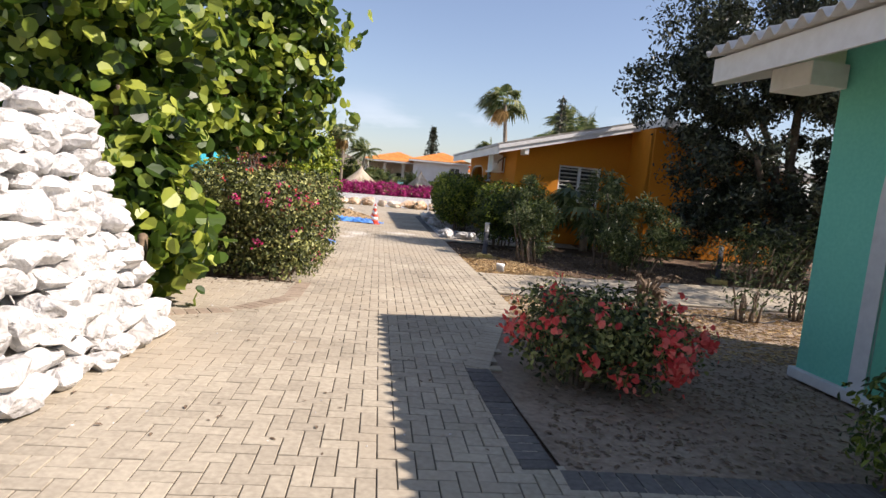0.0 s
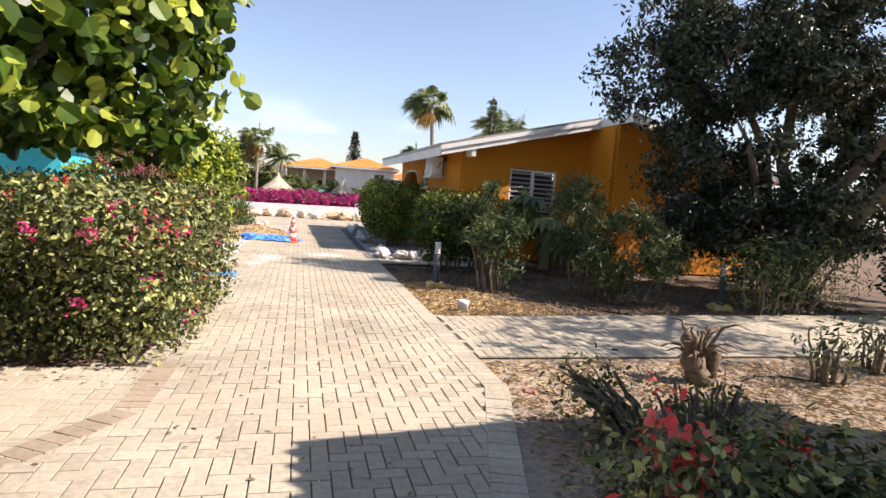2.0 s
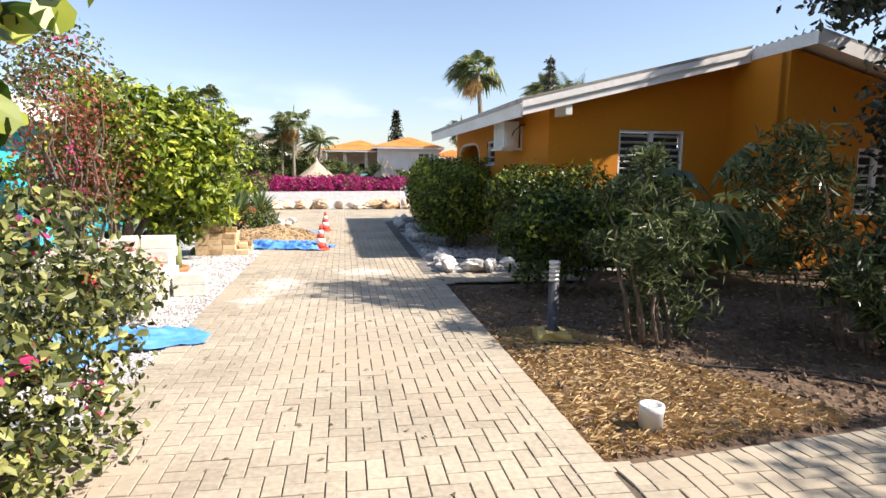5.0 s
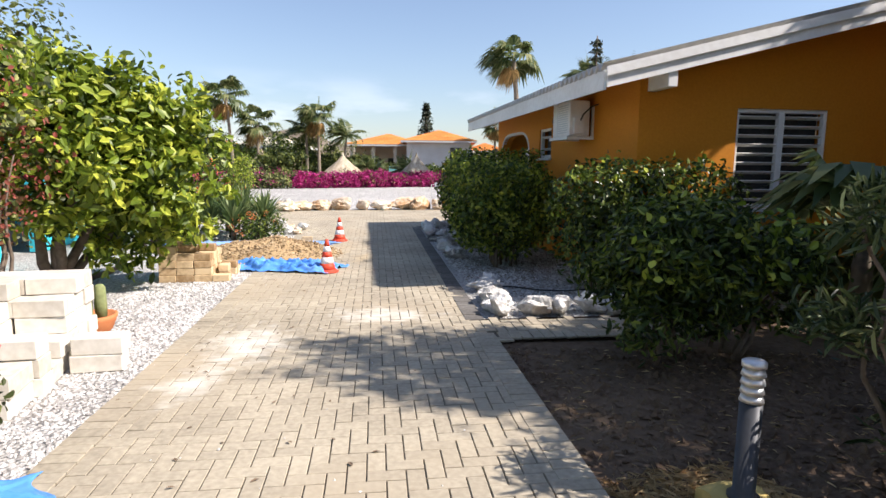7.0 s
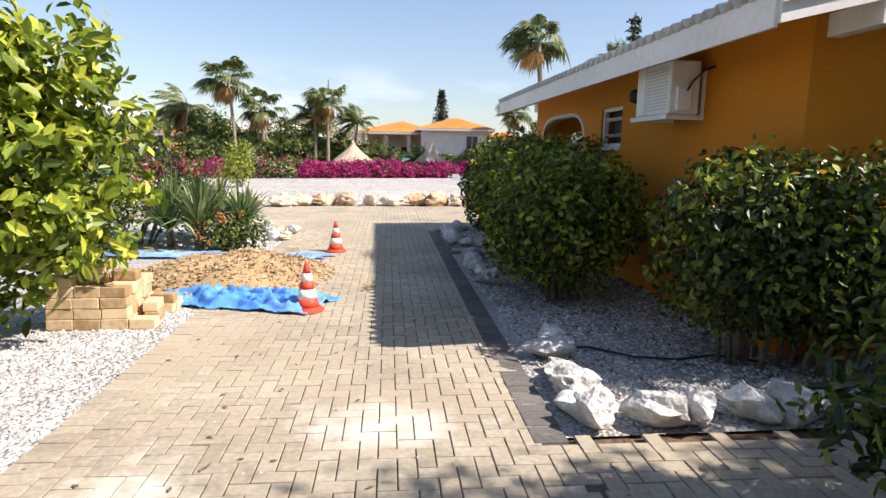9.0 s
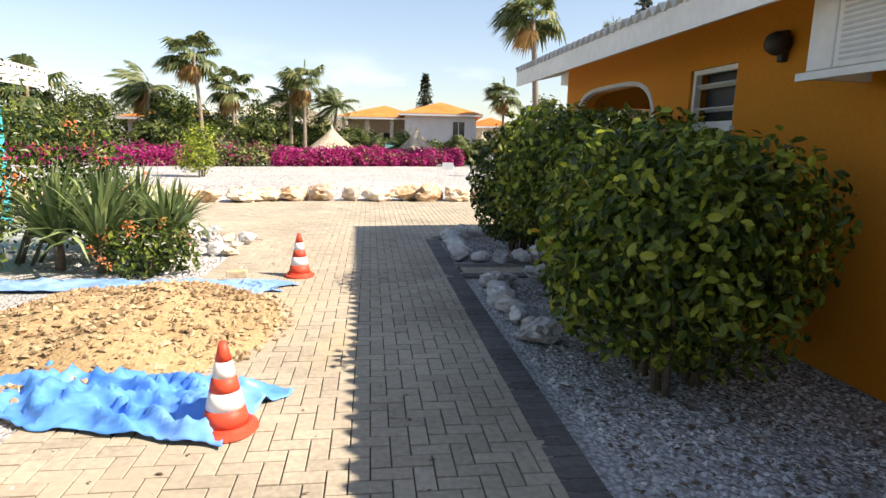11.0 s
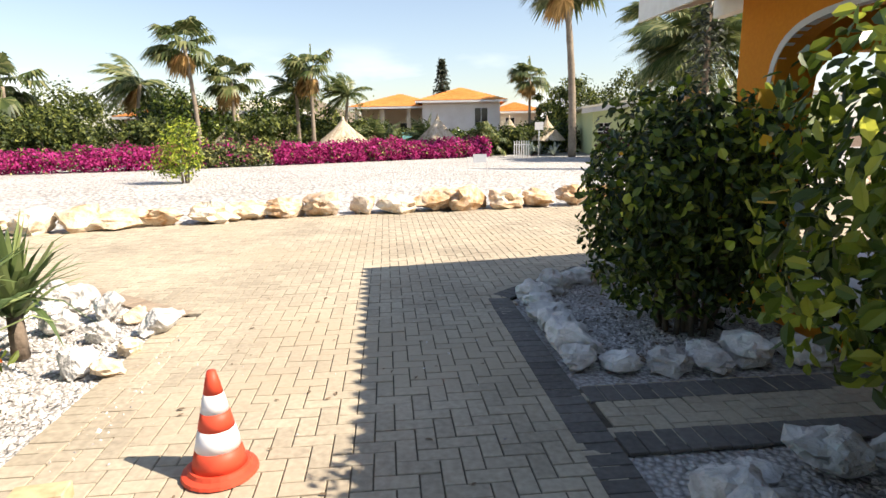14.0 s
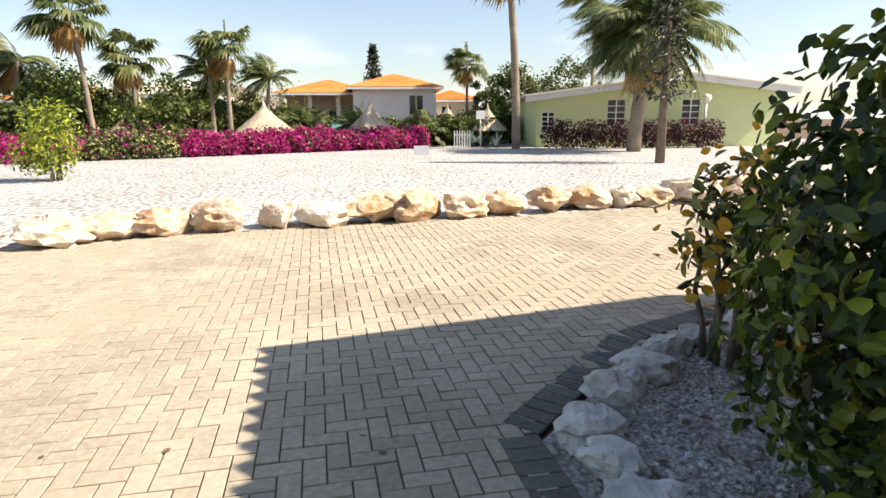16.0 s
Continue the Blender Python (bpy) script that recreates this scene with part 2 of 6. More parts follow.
YELLOW = material("yellow_footing", (0.46, 0.33, 0.10), (0.64, 0.49, 0.18), 14, 2, 0.9, 0.3, 0.006)
TERRACOTTA = material("terracotta", (0.50, 0.17, 0.06), (0.62, 0.24, 0.10), 14, 2, 0.8, 0.15, 0.003)
CACTUS = material("cactus", (0.13, 0.16, 0.06), (0.30, 0.32, 0.14), 20, 3, 0.8, 0.3, 0.004)
YELLOW_PLASTIC = material("yellow_plastic", (0.62, 0.58, 0.03), (0.72, 0.68, 0.06), 10, 2, 0.4, 0.03, 0.002)
HILL = material("dry_hill", (0.12, 0.10, 0.07), (0.24, 0.19, 0.14), 0.15, 0.04, 0.95, 0.6, 2.0)
INTERIOR = material("dim_room", (0.10, 0.09, 0.08), (0.15, 0.14, 0.13), 5, 1, 0.9, 0.1, 0.003)
LAMP_GLASS = material("opal_glass", (0.75, 0.72, 0.55), (0.85, 0.80, 0.62), 5, 1, 0.25, 0, 0)
POOL = material("pool_tile", (0.22, 0.55, 0.55), (0.30, 0.65, 0.63), 5, 1, 0.3, 0.1, 0.004)
GLASS = glass_material("window_glass")
L_GRAPE = leaf_material("sea_grape_leaf", (0.014, 0.030, 0.005), (0.085, 0.15, 0.016), (0.44, 0.48, 0.07), 0.42, 0.38, 0.45)
L_HEDGE = leaf_material("hedge_leaf", (0.011, 0.020, 0.005), (0.044, 0.075, 0.011), (0.20, 0.24, 0.035), 0.34, 0.22)
L_BOUG = leaf_material("bougainvillea_leaf", (0.014, 0.022, 0.006), (0.088, 0.105, 0.026), (0.36, 0.36, 0.115), 0.5, 0.10)
L_FIG = leaf_material("broad_leaf", (0.028, 0.050, 0.006), (0.19, 0.26, 0.021), (0.54, 0.56, 0.07), 0.42, 0.3, 0.4)
L_DARK = leaf_material("dark_tree_leaf", (0.010, 0.014, 0.007), (0.032, 0.042, 0.020), (0.14, 0.155, 0.09), 0.40, 0.18, 0.5)
L_OLEANDER = leaf_material("oleander_leaf", (0.020, 0.036, 0.011), (0.060, 0.086, 0.028), (0.25, 0.28, 0.12), 0.35, 0.2)
L_FAR = leaf_material("far_leaf", (0.014, 0.027, 0.007), (0.062, 0.086, 0.017), (0.20, 0.22, 0.045), 0.6, 0.25)
L_PALM = leaf_material("palm_leaf", (0.04, 0.065, 0.02), (0.10, 0.13, 0.04), (0.26, 0.26, 0.11), 0.45, 0.3)
L_PALM_DRY = leaf_material("dry_palm_leaf", (0.25, 0.16, 0.06), (0.42, 0.27, 0.10), (0.60, 0.38, 0.16), 0.8, 0.2)
L_YUCCA = leaf_material("sword_leaf", (0.05, 0.085, 0.03), (0.13, 0.18, 0.06), (0.34, 0.40, 0.16), 0.5, 0.25)
L_SHRUB = leaf_material("shrub_leaf", (0.018, 0.032, 0.006), (0.086, 0.132, 0.014), (0.34, 0.37, 0.045), 0.34, 0.3)
L_YELLOW = leaf_material("yellowed_leaf", (0.25, 0.14, 0.01), (0.50, 0.27, 0.02), (0.60, 0.42, 0.06), 0.5, 0.4)
L_AGAVE = leaf_material("agave_leaf", (0.16, 0.2, 0.17), (0.25, 0.3, 0.26), (0.36, 0.4, 0.33), 0.5, 0.1)
L_MAROON = leaf_material("maroon_leaf", (0.018, 0.006, 0.008), (0.055, 0.013, 0.020), (0.13, 0.035, 0.04), 0.5, 0.15)
P_MAGENTA = leaf_material("magenta_bract", (0.17, 0.010, 0.06), (0.36, 0.018, 0.14), (0.54, 0.06, 0.27), 0.7, 0.35)
P_CORAL = leaf_material("coral_bract", (0.58, 0.05, 0.045), (0.76, 0.11, 0.095), (0.84, 0.24, 0.19), 0.7, 0.35)
P_DUSTY = leaf_material("dusty_red_bract", (0.12, 0.08, 0.03), (0.30, 0.07, 0.05), (0.45, 0.14, 0.10), 0.7, 0.35)
P_PINK = leaf_material("pink_bract", (0.55, 0.03, 0.12), (0.72, 0.07, 0.24), (0.80, 0.18, 0.40), 0.7, 0.4)
P_ORANGE = leaf_material("orange_flower", (0.60, 0.14, 0.03), (0.72, 0.25, 0.08), (0.8, 0.36, 0.16), 0.7, 0.3)


# ---- mesh helpers ----
def mesh_object(name, verts, faces, mat, parent=None, smooth=False):
    me = bpy.data.meshes.new(name)
    me.from_pydata([tuple(v) for v in verts], [], [tuple(f) for f in faces])
    me.materials.append(mat)
    if smooth:
        me.polygons.foreach_set("use_smooth", [True] * len(me.polygons))
    me.update()
    ob = new(name, me)
    if parent:
        ob.parent = parent
    return ob


def bm_object(name, bm, mat, parent=None, smooth=False):
    me = bpy.data.meshes.new(name)
    bmesh.ops.recalc_face_normals(bm, faces=bm.faces)
    bm.to_mesh(me)
    bm.free()
    me.materials.append(mat)
    if smooth:
        me.polygons.foreach_set("use_smooth", [True] * len(me.polygons))
    ob = new(name, me)
    if parent:
        ob.parent = parent
    return ob


def add_box(bm, lo, hi, m=None, bevel=0.0):
    """A box between two corners, with chamfered edges if asked, set by m."""
    c = [(a + b) / 2 for a, b in zip(lo, hi)]
    s = [b - a for a, b in zip(lo, hi)]
    r = bmesh.ops.create_cube(bm, size=1.0, matrix=(m or Matrix()) @ Matrix.Translation(c) @ Matrix.Diagonal((*s, 1)))
    if bevel:
        es = list({e for v in r["verts"] for e in v.link_edges})
        bmesh.ops.bevel(bm, geom=es, offset=bevel, segments=1, affect="EDGES")


SINGLE = {"pillar", "picket", "porch_rail", "porch_post", "purlin_end", "wall", "doorway", "porch_wall", "slab_edge", "fascia"}


def boxes(name, items, mat, parent=None, m=None, bevel=0.0):
    if name in SINGLE and len(items) > 1:
        return [boxes(name, [q], mat, parent, m, bevel) for q in items][0]
    bm = bmesh.new()
    for lo, hi in items:
        add_box(bm, lo, hi, m, bevel)
    return bm_object(name, bm, mat, parent)


def lathe(name, profile, mat, parent=None, steps=24, smooth=True):
    """A turned body from (radius, height) pairs."""
    verts, faces = [], []
    for r, z in profile:
        for i in range(steps):
            a = 2 * math.pi * i / steps
            verts.append((r * math.cos(a), r * math.sin(a), z))
    for k in range(len(profile) - 1):
        for i in range(steps):
            j = (i + 1) % steps
            faces.append((k * steps + i, k * steps + j, (k + 1) * steps + j, (k + 1) * steps + i))
    faces.append(tuple(range(steps))[::-1])
    faces.append(tuple((len(profile) - 1) * steps + i for i in range(steps)))
    return mesh_object(name, verts, faces, mat, parent, smooth)


def tubes(name, lines, mat, parent=None, sides=6):
    """Tapered limbs: each line is a list of (point, radius)."""
    verts, faces = [], []
    for line in lines:
        base = len(verts)
        for k, (p, r) in enumerate(line):
            p = Vector(p)
            a, b = Vector(line[max(k - 1, 0)][0]), Vector(line[min(k + 1, len(line) - 1)][0])
            d = (b - a).normalized() if (b - a).length > 1e-6 else Vector((0, 0, 1))
            u = d.orthogonal().normalized()
            w = d.cross(u)
            for i in range(sides):
                t = 2 * math.pi * i / sides
                verts.append(p + u * (r * math.cos(t)) + w * (r * math.sin(t)))
        for k in range(len(line) - 1):
            for i in range(sides):
                j = (i + 1) % sides
                faces.append((base + k * sides + i, base + k * sides + j, base + (k + 1) * sides + j, base + (k + 1) * sides + i))
        faces.append(tuple(base + i for i in range(sides))[::-1])
        faces.append(tuple(base + (len(line) - 1) * sides + i for i in range(sides)))
    return mesh_object(name, verts, faces, mat, parent, True)


def bulk(name, verts, counts, mat, parent=None):
    """One mesh of many alike pieces. verts: pieces x corners x 3; counts: faces of one piece as corner tuples."""
    k, c, _ = verts.shape
    tri = np.array(counts, dtype=np.int64)
    idx = (np.arange(k)[:, None, None] * c + tri[None]).reshape(-1)
    nf, w = k * len(counts), tri.shape[1]
    me = bpy.data.meshes.new(name)
    me.vertices.add(k * c)
    me.vertices.foreach_set("co", verts.reshape(-1).astype(np.float32))
    me.loops.add(nf * w)
    me.loops.foreach_set("vertex_index", idx.astype(np.int32))
    me.polygons.add(nf)
    me.polygons.foreach_set("loop_start", (np.arange(nf) * w).astype(np.int32))
    me.materials.append(mat)
    me.update(calc_edges=True)
    me.validate()
    me.shade_flat()
    ob = new(name, me)
    if parent:
        ob.parent = parent
    return ob


RNG = np.random.default_rng(7)


def unit(v):
    return v / np.maximum(np.linalg.norm(v, axis=1, keepdims=True), 1e-9)


def leaf_verts(p, out, size, wide, kind="leaf", droop=0.25, spread=0.8, jitter=0.35):
    """Leaf corners at points p; out: the way each leaf faces. wide: width to length."""
    k = len(p)
    n = unit(out + RNG.normal(0, spread, (k, 3)) + np.array([0, 0, 0.35]))
    d = unit(np.cross(n, RNG.normal(0, 1, (k, 3))))
    d = unit(d + np.array([0, 0, -droop]))
    s = np.cross(n, d)
    L = (size * (1 + RNG.uniform(-jitter, jitter, k)))[:, None]
    W = L * wide
    fold = n * L * 0.10
    if kind == "leaf":
        v = [p, p + d * L * 0.35 - s * W * 0.42 + fold, p + d * L * 0.75 - s * W * 0.36 + fold, p + d * L,
             p + d * L * 0.75 + s * W * 0.36 + fold, p + d * L * 0.35 + s * W * 0.42 + fold]
        f = [(0, 1, 2, 3), (0, 3, 4, 5)]
    elif kind == "round":
        v = [p, p + d * L * 0.12 - s * W * 0.36 + fold, p + d * L * 0.5 - s * W * 0.52 + fold * 1.4, p + d * L * 0.88 - s * W * 0.34 + fold, p + d * L,
             p + d * L * 0.88 + s * W * 0.34 + fold, p + d * L * 0.5 + s * W * 0.52 + fold * 1.4, p + d * L * 0.12 + s * W * 0.36 + fold]
        f = [(0, 1, 2, 3), (0, 3, 4, 4)]
        f = [(0, 1, 2), (0, 2, 3), (0, 3, 4), (0, 4, 5), (0, 5, 6), (0, 6, 7)]
    else:
        v = [p, p + d * L * 0.5 - s * W * 0.5 + fold, p + d * L, p + d * L * 0.5 + s * W * 0.5 + fold]
        f = [(0, 1, 2), (0, 2, 3)]
    return np.stack(v, 1), f


def blob(c, r, k, shell=0.55, lumps=0.25, power=2.0, seed=0):
    """Points in a lumpy rounded body, thicker towards its skin, and the way out at each. power over 2: boxy."""
    rng = np.random.default_rng(seed + 11)
    d = unit(rng.normal(0, 1, (k, 3)))
    a = np.abs(d) ** power
    d2 = d / (a.sum(1, keepdims=True) ** (1 / power))
    ph = rng.uniform(0, 6.28, (5, 3))
    fr = rng.uniform(2.0, 5.0, (5, 3))
    bump = sum(np.sin((d * fr[i] + ph[i]).sum(1)) for i in range(5)) / 5
    rad = (rng.uniform(0, 1, k) ** (1 - shell)) * (1 + lumps * bump)
    p = np.array(c) + d2 * rad[:, None] * np.array(r)
    return p, d


def many_blobs(spec, seed=0, **kw):
    ps, ds = [], []
    for i, (c, r, k) in enumerate(spec):
        p, d = blob(c, r, k, seed=seed + i * 17, **kw)
        ps.append(p)
        ds.append(d)
    return np.concatenate(ps), np.concatenate(ds)


def clumps(spec, n, size, seed, flat_z=0.8):
    """Breaks each large body of a crown into n small tufts spread through it, most near its skin."""
    rng = np.random.default_rng(seed)
    out = []
    for c, r, k in spec:
        d = unit(rng.normal(0, 1, (n, 3)))
        rad = rng.uniform(0.15, 1.08, n) ** 0.5
        for i in range(n):
            s = size * rng.uniform(0.6, 1.4)
            out.append((tuple(np.array(c) + d[i] * rad[i] * np.array(r)), (s, s, s * flat_z), max(4, int(k / n))))
    return out


def foliage(name, spec, mat, size, wide, kind="leaf", parent=None, seed=0, floor=0.03, droop=0.25, spread=0.8, **kw):
    p, d = many_blobs(spec, seed, **kw)
    keep = p[:, 2] > floor
    v, f = leaf_verts(p[keep], d[keep], size, wide, kind, droop, spread)
    return tagged(bulk(name, v, f, mat, parent), kind="stuff")


def thing(name, label, category, loc=(0, 0, 0), group="", kind=""):
    ob = new(name)
    ob.location = loc
    ob.empty_display_size = 0.2
    return tagged(ob, label, category, group, kind)


def limbs(seed, root, targets, r0, r1=0.012, rise=0.4):
    """A trunk's limbs from one root to several ends, bowed."""
    rng = random.Random(seed)
    lines = []
    for t in targets:
        a, b = Vector(root), Vector(t)
        pts = []
        for i in range(7):
            s = i / 6
            q = a.lerp(b, s) + Vector((rng.uniform(-1, 1), rng.uniform(-1, 1), 0)) * 0.05 * (b - a).length * math.sin(math.pi * s)
            q.z += rise * (b - a).length * 0.25 * math.sin(math.pi * s)
            pts.append((q, r0 * (1 - s) + r1 * s))
        lines.append(pts)
    return lines


def rock_verts(rng, loc, size, squash=0.7, fine=2):
    """One broken stone: a lumpy faceted body with its foot on loc."""
    bm = bmesh.new()
    bmesh.ops.create_icosphere(bm, subdivisions=fine, radius=1.0)
    off = Vector((rng.uniform(-50, 50), rng.uniform(-50, 50), rng.uniform(-50, 50)))
    cuts = [(Vector((rng.gauss(0, 1), rng.gauss(0, 1), rng.gauss(0, 0.8))).normalized(), rng.uniform(0.58, 0.86)) for _ in range(7)]
    turn = Matrix.Rotation(rng.uniform(0, 6.28), 3, "Z")
    sx, sy = rng.uniform(0.8, 1.25), rng.uniform(0.7, 1.05)
    for v in bm.verts:
        p = v.co * (1 + 0.4 * noise.noise(v.co * 1.3 + off) + 0.3 * noise.noise(v.co * 3.9 + off) + (0.16 * noise.noise(v.co * 9.0 + off) if fine > 2 else 0))
        for nrm, lim in cuts:
            e = p.dot(nrm) - lim
            if e > 0:
                p = p - nrm * e * 0.86
        if fine > 2:
            p = p * (1 + 0.10 * noise.noise(v.co * 6.0 - off) + 0.07 * noise.noise(v.co * 13.0 - off))
        v.co = turn @ Vector((p.x * sx, p.y * sy, p.z * squash)) * size
    low = min(v.co.z for v in bm.verts)
    for v in bm.verts:
        v.co += Vector(loc) + Vector((0, 0, -low - size * 0.12))
    return bm


def rock(seed, loc, size, mat, label, group, squash=0.7, name="rock", parent=None):
    rng = random.Random(seed)
    bm = rock_verts(rng, (0, 0, 0), size * 1.12, squash, 2 if parent else 3)
    ob = bm_object(name, bm, mat, parent)
    ob.location = loc
    if not parent:
        tagged(ob, label, "rock", group)
    return ob


def sheet(name, pts, z, mat, label="", kind="structure", category="ground"):
    ob = mesh_object(name, [(x, y, z) for x, y in pts], [tuple(range(len(pts)))], mat)
    return tagged(ob, label, category, kind=kind)


def inside(poly, x, y):
    """Which of the points lie in a polygon."""
    hit = np.zeros(len(x), bool)
    k = len(poly)
    for i in range(k):
        (ax, ay), (bx, by) = poly[i], poly[(i + 1) % k]
        if ay == by:
            continue
        c = (ay > y) != (by > y)
        hit ^= c & (x < (bx - ax) * (y - ay) / (by - ay) + ax)
    return hit


def road_right(y):
    return 0.565 - 0.1176 * (y - 11)


def road_left(y):
    return road_right(y) - 3.02


# ---- ground ----
tagged(mesh_object("ground", [(-700, -500, -0.045), (700, -500, -0.045), (700, 900, -0.045), (-700, 900, -0.045)], [(0, 1, 2, 3)], SOIL), "dry brown earth reaching to the horizon", "ground", kind="structure")
ROAD = [(-4.02, 25.0), (road_left(7.8), 7.8), (-6.0, 7.2), (-6.0, -7.0), (6.5, -7.0), (6.5, 3.05), (2.85, 3.3), (0.75, 3.05), (0.48, 4.8), (road_right(8.5), 8.5),
        (9.0, 9.8), (9.0, 12.45), (road_right(10.4), 10.4), (road_right(15.8), 15.8), (2.2, 16.05), (2.2, 16.75), (road_right(16.5) , 16.5), (road_right(23.1), 23.1), (1.6, 23.4), (1.6, 24.15), (road_right(23.85), 23.85), (-1.17, 25.84), (-0.16, 27.0), (1.3, 27.75), (12.0, 30.3),
        (12.0, 36.0), (2.5, 33.0), (-1.0, 32.2), (-4.6, 31.55), (-8.4, 29.8), (-19.0, 26.8), (-19.0, 24.6), (-9.0, 26.7), (-5.84, 26.35), (-3.94, 25.34)]
sheet("pavement", ROAD, -0.009, JOINT, "sand-jointed bed of a herringbone brick driveway", category="pavement")
sheet("gravel_strip", [(road_left(10.9), 10.9), (road_left(25.3), 25.3), (-5.84, 26.4), (-12, 26.6), (-14, 10.9)], -0.02, GRAVEL, "white crushed coral gravel beside the driveway")
sheet("gravel_bed", [(road_right(16.6), 16.6), (4.0, 17.2), (4.0, 27.5), (1.3, 27.7), (-0.16, 26.95), (-1.17, 25.8)], -0.022, GRAVEL, "white gravel bed along the orange bungalow")
sheet("planting_bed", [(0.8, 3.1), (0.5, 4.8), (road_right(8.6), 8.6), (9, 9.9), (9, 3.1)], -0.025, SAND, "pale sandy planting bed with leaf litter")
sheet("gravel_field", [(12.0, 35.9), (2.5, 32.9), (-1.0, 32.1), (-4.6, 31.45), (-8.4, 29.7), (-19, 26.7), (-40, 24), (-40, 60), (40, 66), (40, 40)], -0.012, GRAVEL_FAR, "wide open field of white coral gravel")

BRICK_L, BRICK_W = 0.21, 0.105
TURN_ROAD = radians(6.7)


def herringbone():
    """Centres and turns of all pavers of the driveway."""
    i, j = np.meshgrid(np.arange(-260, 260), np.arange(-120, 420))
    i, j = i.ravel(), j.ravel()
    k = (i - j) % 4
    lay = k == 0
    up = k == 3
    cx = np.concatenate([(i[lay] + 1.0), (i[up] + 0.5)]) * BRICK_W
    cy = np.concatenate([(j[lay] + 0.5), (j[up] + 1.0)]) * BRICK_W
    a = np.concatenate([np.zeros(lay.sum()), np.full(up.sum(), math.pi / 2)])
    c, s = math.cos(TURN_ROAD), math.sin(TURN_ROAD)
    return cx * c - cy * s, cx * s + cy * c, a + TURN_ROAD


def paver_bodies(x, y, a, length=BRICK_L, width=BRICK_W):
    """Pavers with chamfered tops as one array of corners."""
    k = len(x)
    g = 0.0037
    l, w = length / 2 - g, width / 2 - g
    loc = np.array([(sx * (l - e), sy * (w - e), z) for z, e in ((-0.02, 0), (-0.003, 0), (0.0, 0.003)) for sx, sy in ((-1, -1), (1, -1), (1, 1), (-1, 1))])
    c, s = np.cos(a)[:, None], np.sin(a)[:, None]
    v = np.empty((k, 12, 3))
    v[:, :, 0] = x[:, None] + c * loc[:, 0] - s * loc[:, 1]
    v[:, :, 1] = y[:, None] + s * loc[:, 0] + c * loc[:, 1]
    tilt = RNG.normal(0, 0.009, (k, 2))
    v[:, :, 2] = loc[:, 2] + RNG.normal(0, 0.0014, k)[:, None] + tilt[:, :1] * loc[:, 0] + tilt[:, 1:] * loc[:, 1]
    f = [(8, 9, 10, 11)] + [(b + q, b + (q + 1) % 4, b + 4 + (q + 1) % 4, b + 4 + q) for b in (0, 4) for q in range(4)]
    return v, f


def course(pts, mat, name, rows=2, side=1):
    """Soldier courses along a line: pavers laid across it, to its left (side 1) or right."""
    xs, ys, an = [], [], []
    for (ax, ay), (bx, by) in zip(pts[:-1], pts[1:]):
        d = Vector((bx - ax, by - ay))
        n = int(d.length / BRICK_W)
        t = d.normalized()
        o = Vector((-t.y, t.x)) * side
        for r in range(rows):
            for q in range(n):
                p = Vector((ax, ay)) + t * ((q + 0.5) * d.length / n) + o * (BRICK_L * (r + 0.5))
                xs.append(p.x), ys.append(p.y), an.append(math.atan2(o.y, o.x))
    v, f = paver_bodies(np.array(xs), np.array(ys), np.array(an))
    v[:, :, 2] += 0.005
    return tagged(bulk(name, v, f, mat), "grey soldier course of pavers edging the driveway", "paving", kind="stuff")


EDGE = 0.21
edge_lines = [
    [(road_right(7.6), 7.6), (road_right(16.0), 16.0)],
    [(road_right(16.5), 16.5), (-1.17, 25.84), (-0.16, 27.0), (1.3, 27.75)],
]
for line, tone in zip(edge_lines, (PAVER, PAVER_EDGE)):
    course(line, tone, "paver_edging", 1, 1)
course([(2.85, 3.3), (0.75, 3.1), (0.48, 4.8)], PAVER_EDGE, "paver_edging", 1, 1)
course([(0.48, 4.8), (road_right(7.6), 7.6)], PAVER, "paver_edging", 1, 1)
course([(-3.9, 5.55), (-2.75, 5.7), (-2.2, 6.1), (-1.85, 6.9), (-1.95, 7.9)], PAVER_BROWN, "paver_edging", 1, -1)
course([(road_left(8.0), 8.0), (road_left(25.3), 25.3)], PAVER, "paver_edging", 1, -1)
course([(road_left(25.3), 25.3), (-5.84, 26.35)], PAVER_BROWN, "paver_edging", 1, -1)

course([(road_right(8.5) + 0.02, 8.52), (9.0, 9.8)], PAVER, "paver_edging", 1, 1)
course([(road_right(10.4) + 0.02, 10.38), (9.0, 12.43)], PAVER, "paver_edging", 1, -1)
course([(road_right(15.8) + 0.02, 15.8), (2.2, 16.07)], PAVER, "paver_edging", 1, 1)
course([(road_right(23.85) + 0.02, 23.86), (1.6, 24.16)], PAVER_EDGE, "paver_edging", 1, -1)
course([(road_right(23.1) + 0.02, 23.1), (1.6, 23.4)], PAVER_EDGE, "paver_edging", 1, 1)

# ---- the orange bungalow, in its own frame: x away from the driveway, y along it ----
BUNGALOW = pose(1.38, 17.5, 0, 0, 0, 8.0)
EAVE, SLOPE, RIDGE_X, LENGTH = 2.77, 0.25, 4.3, 9.05


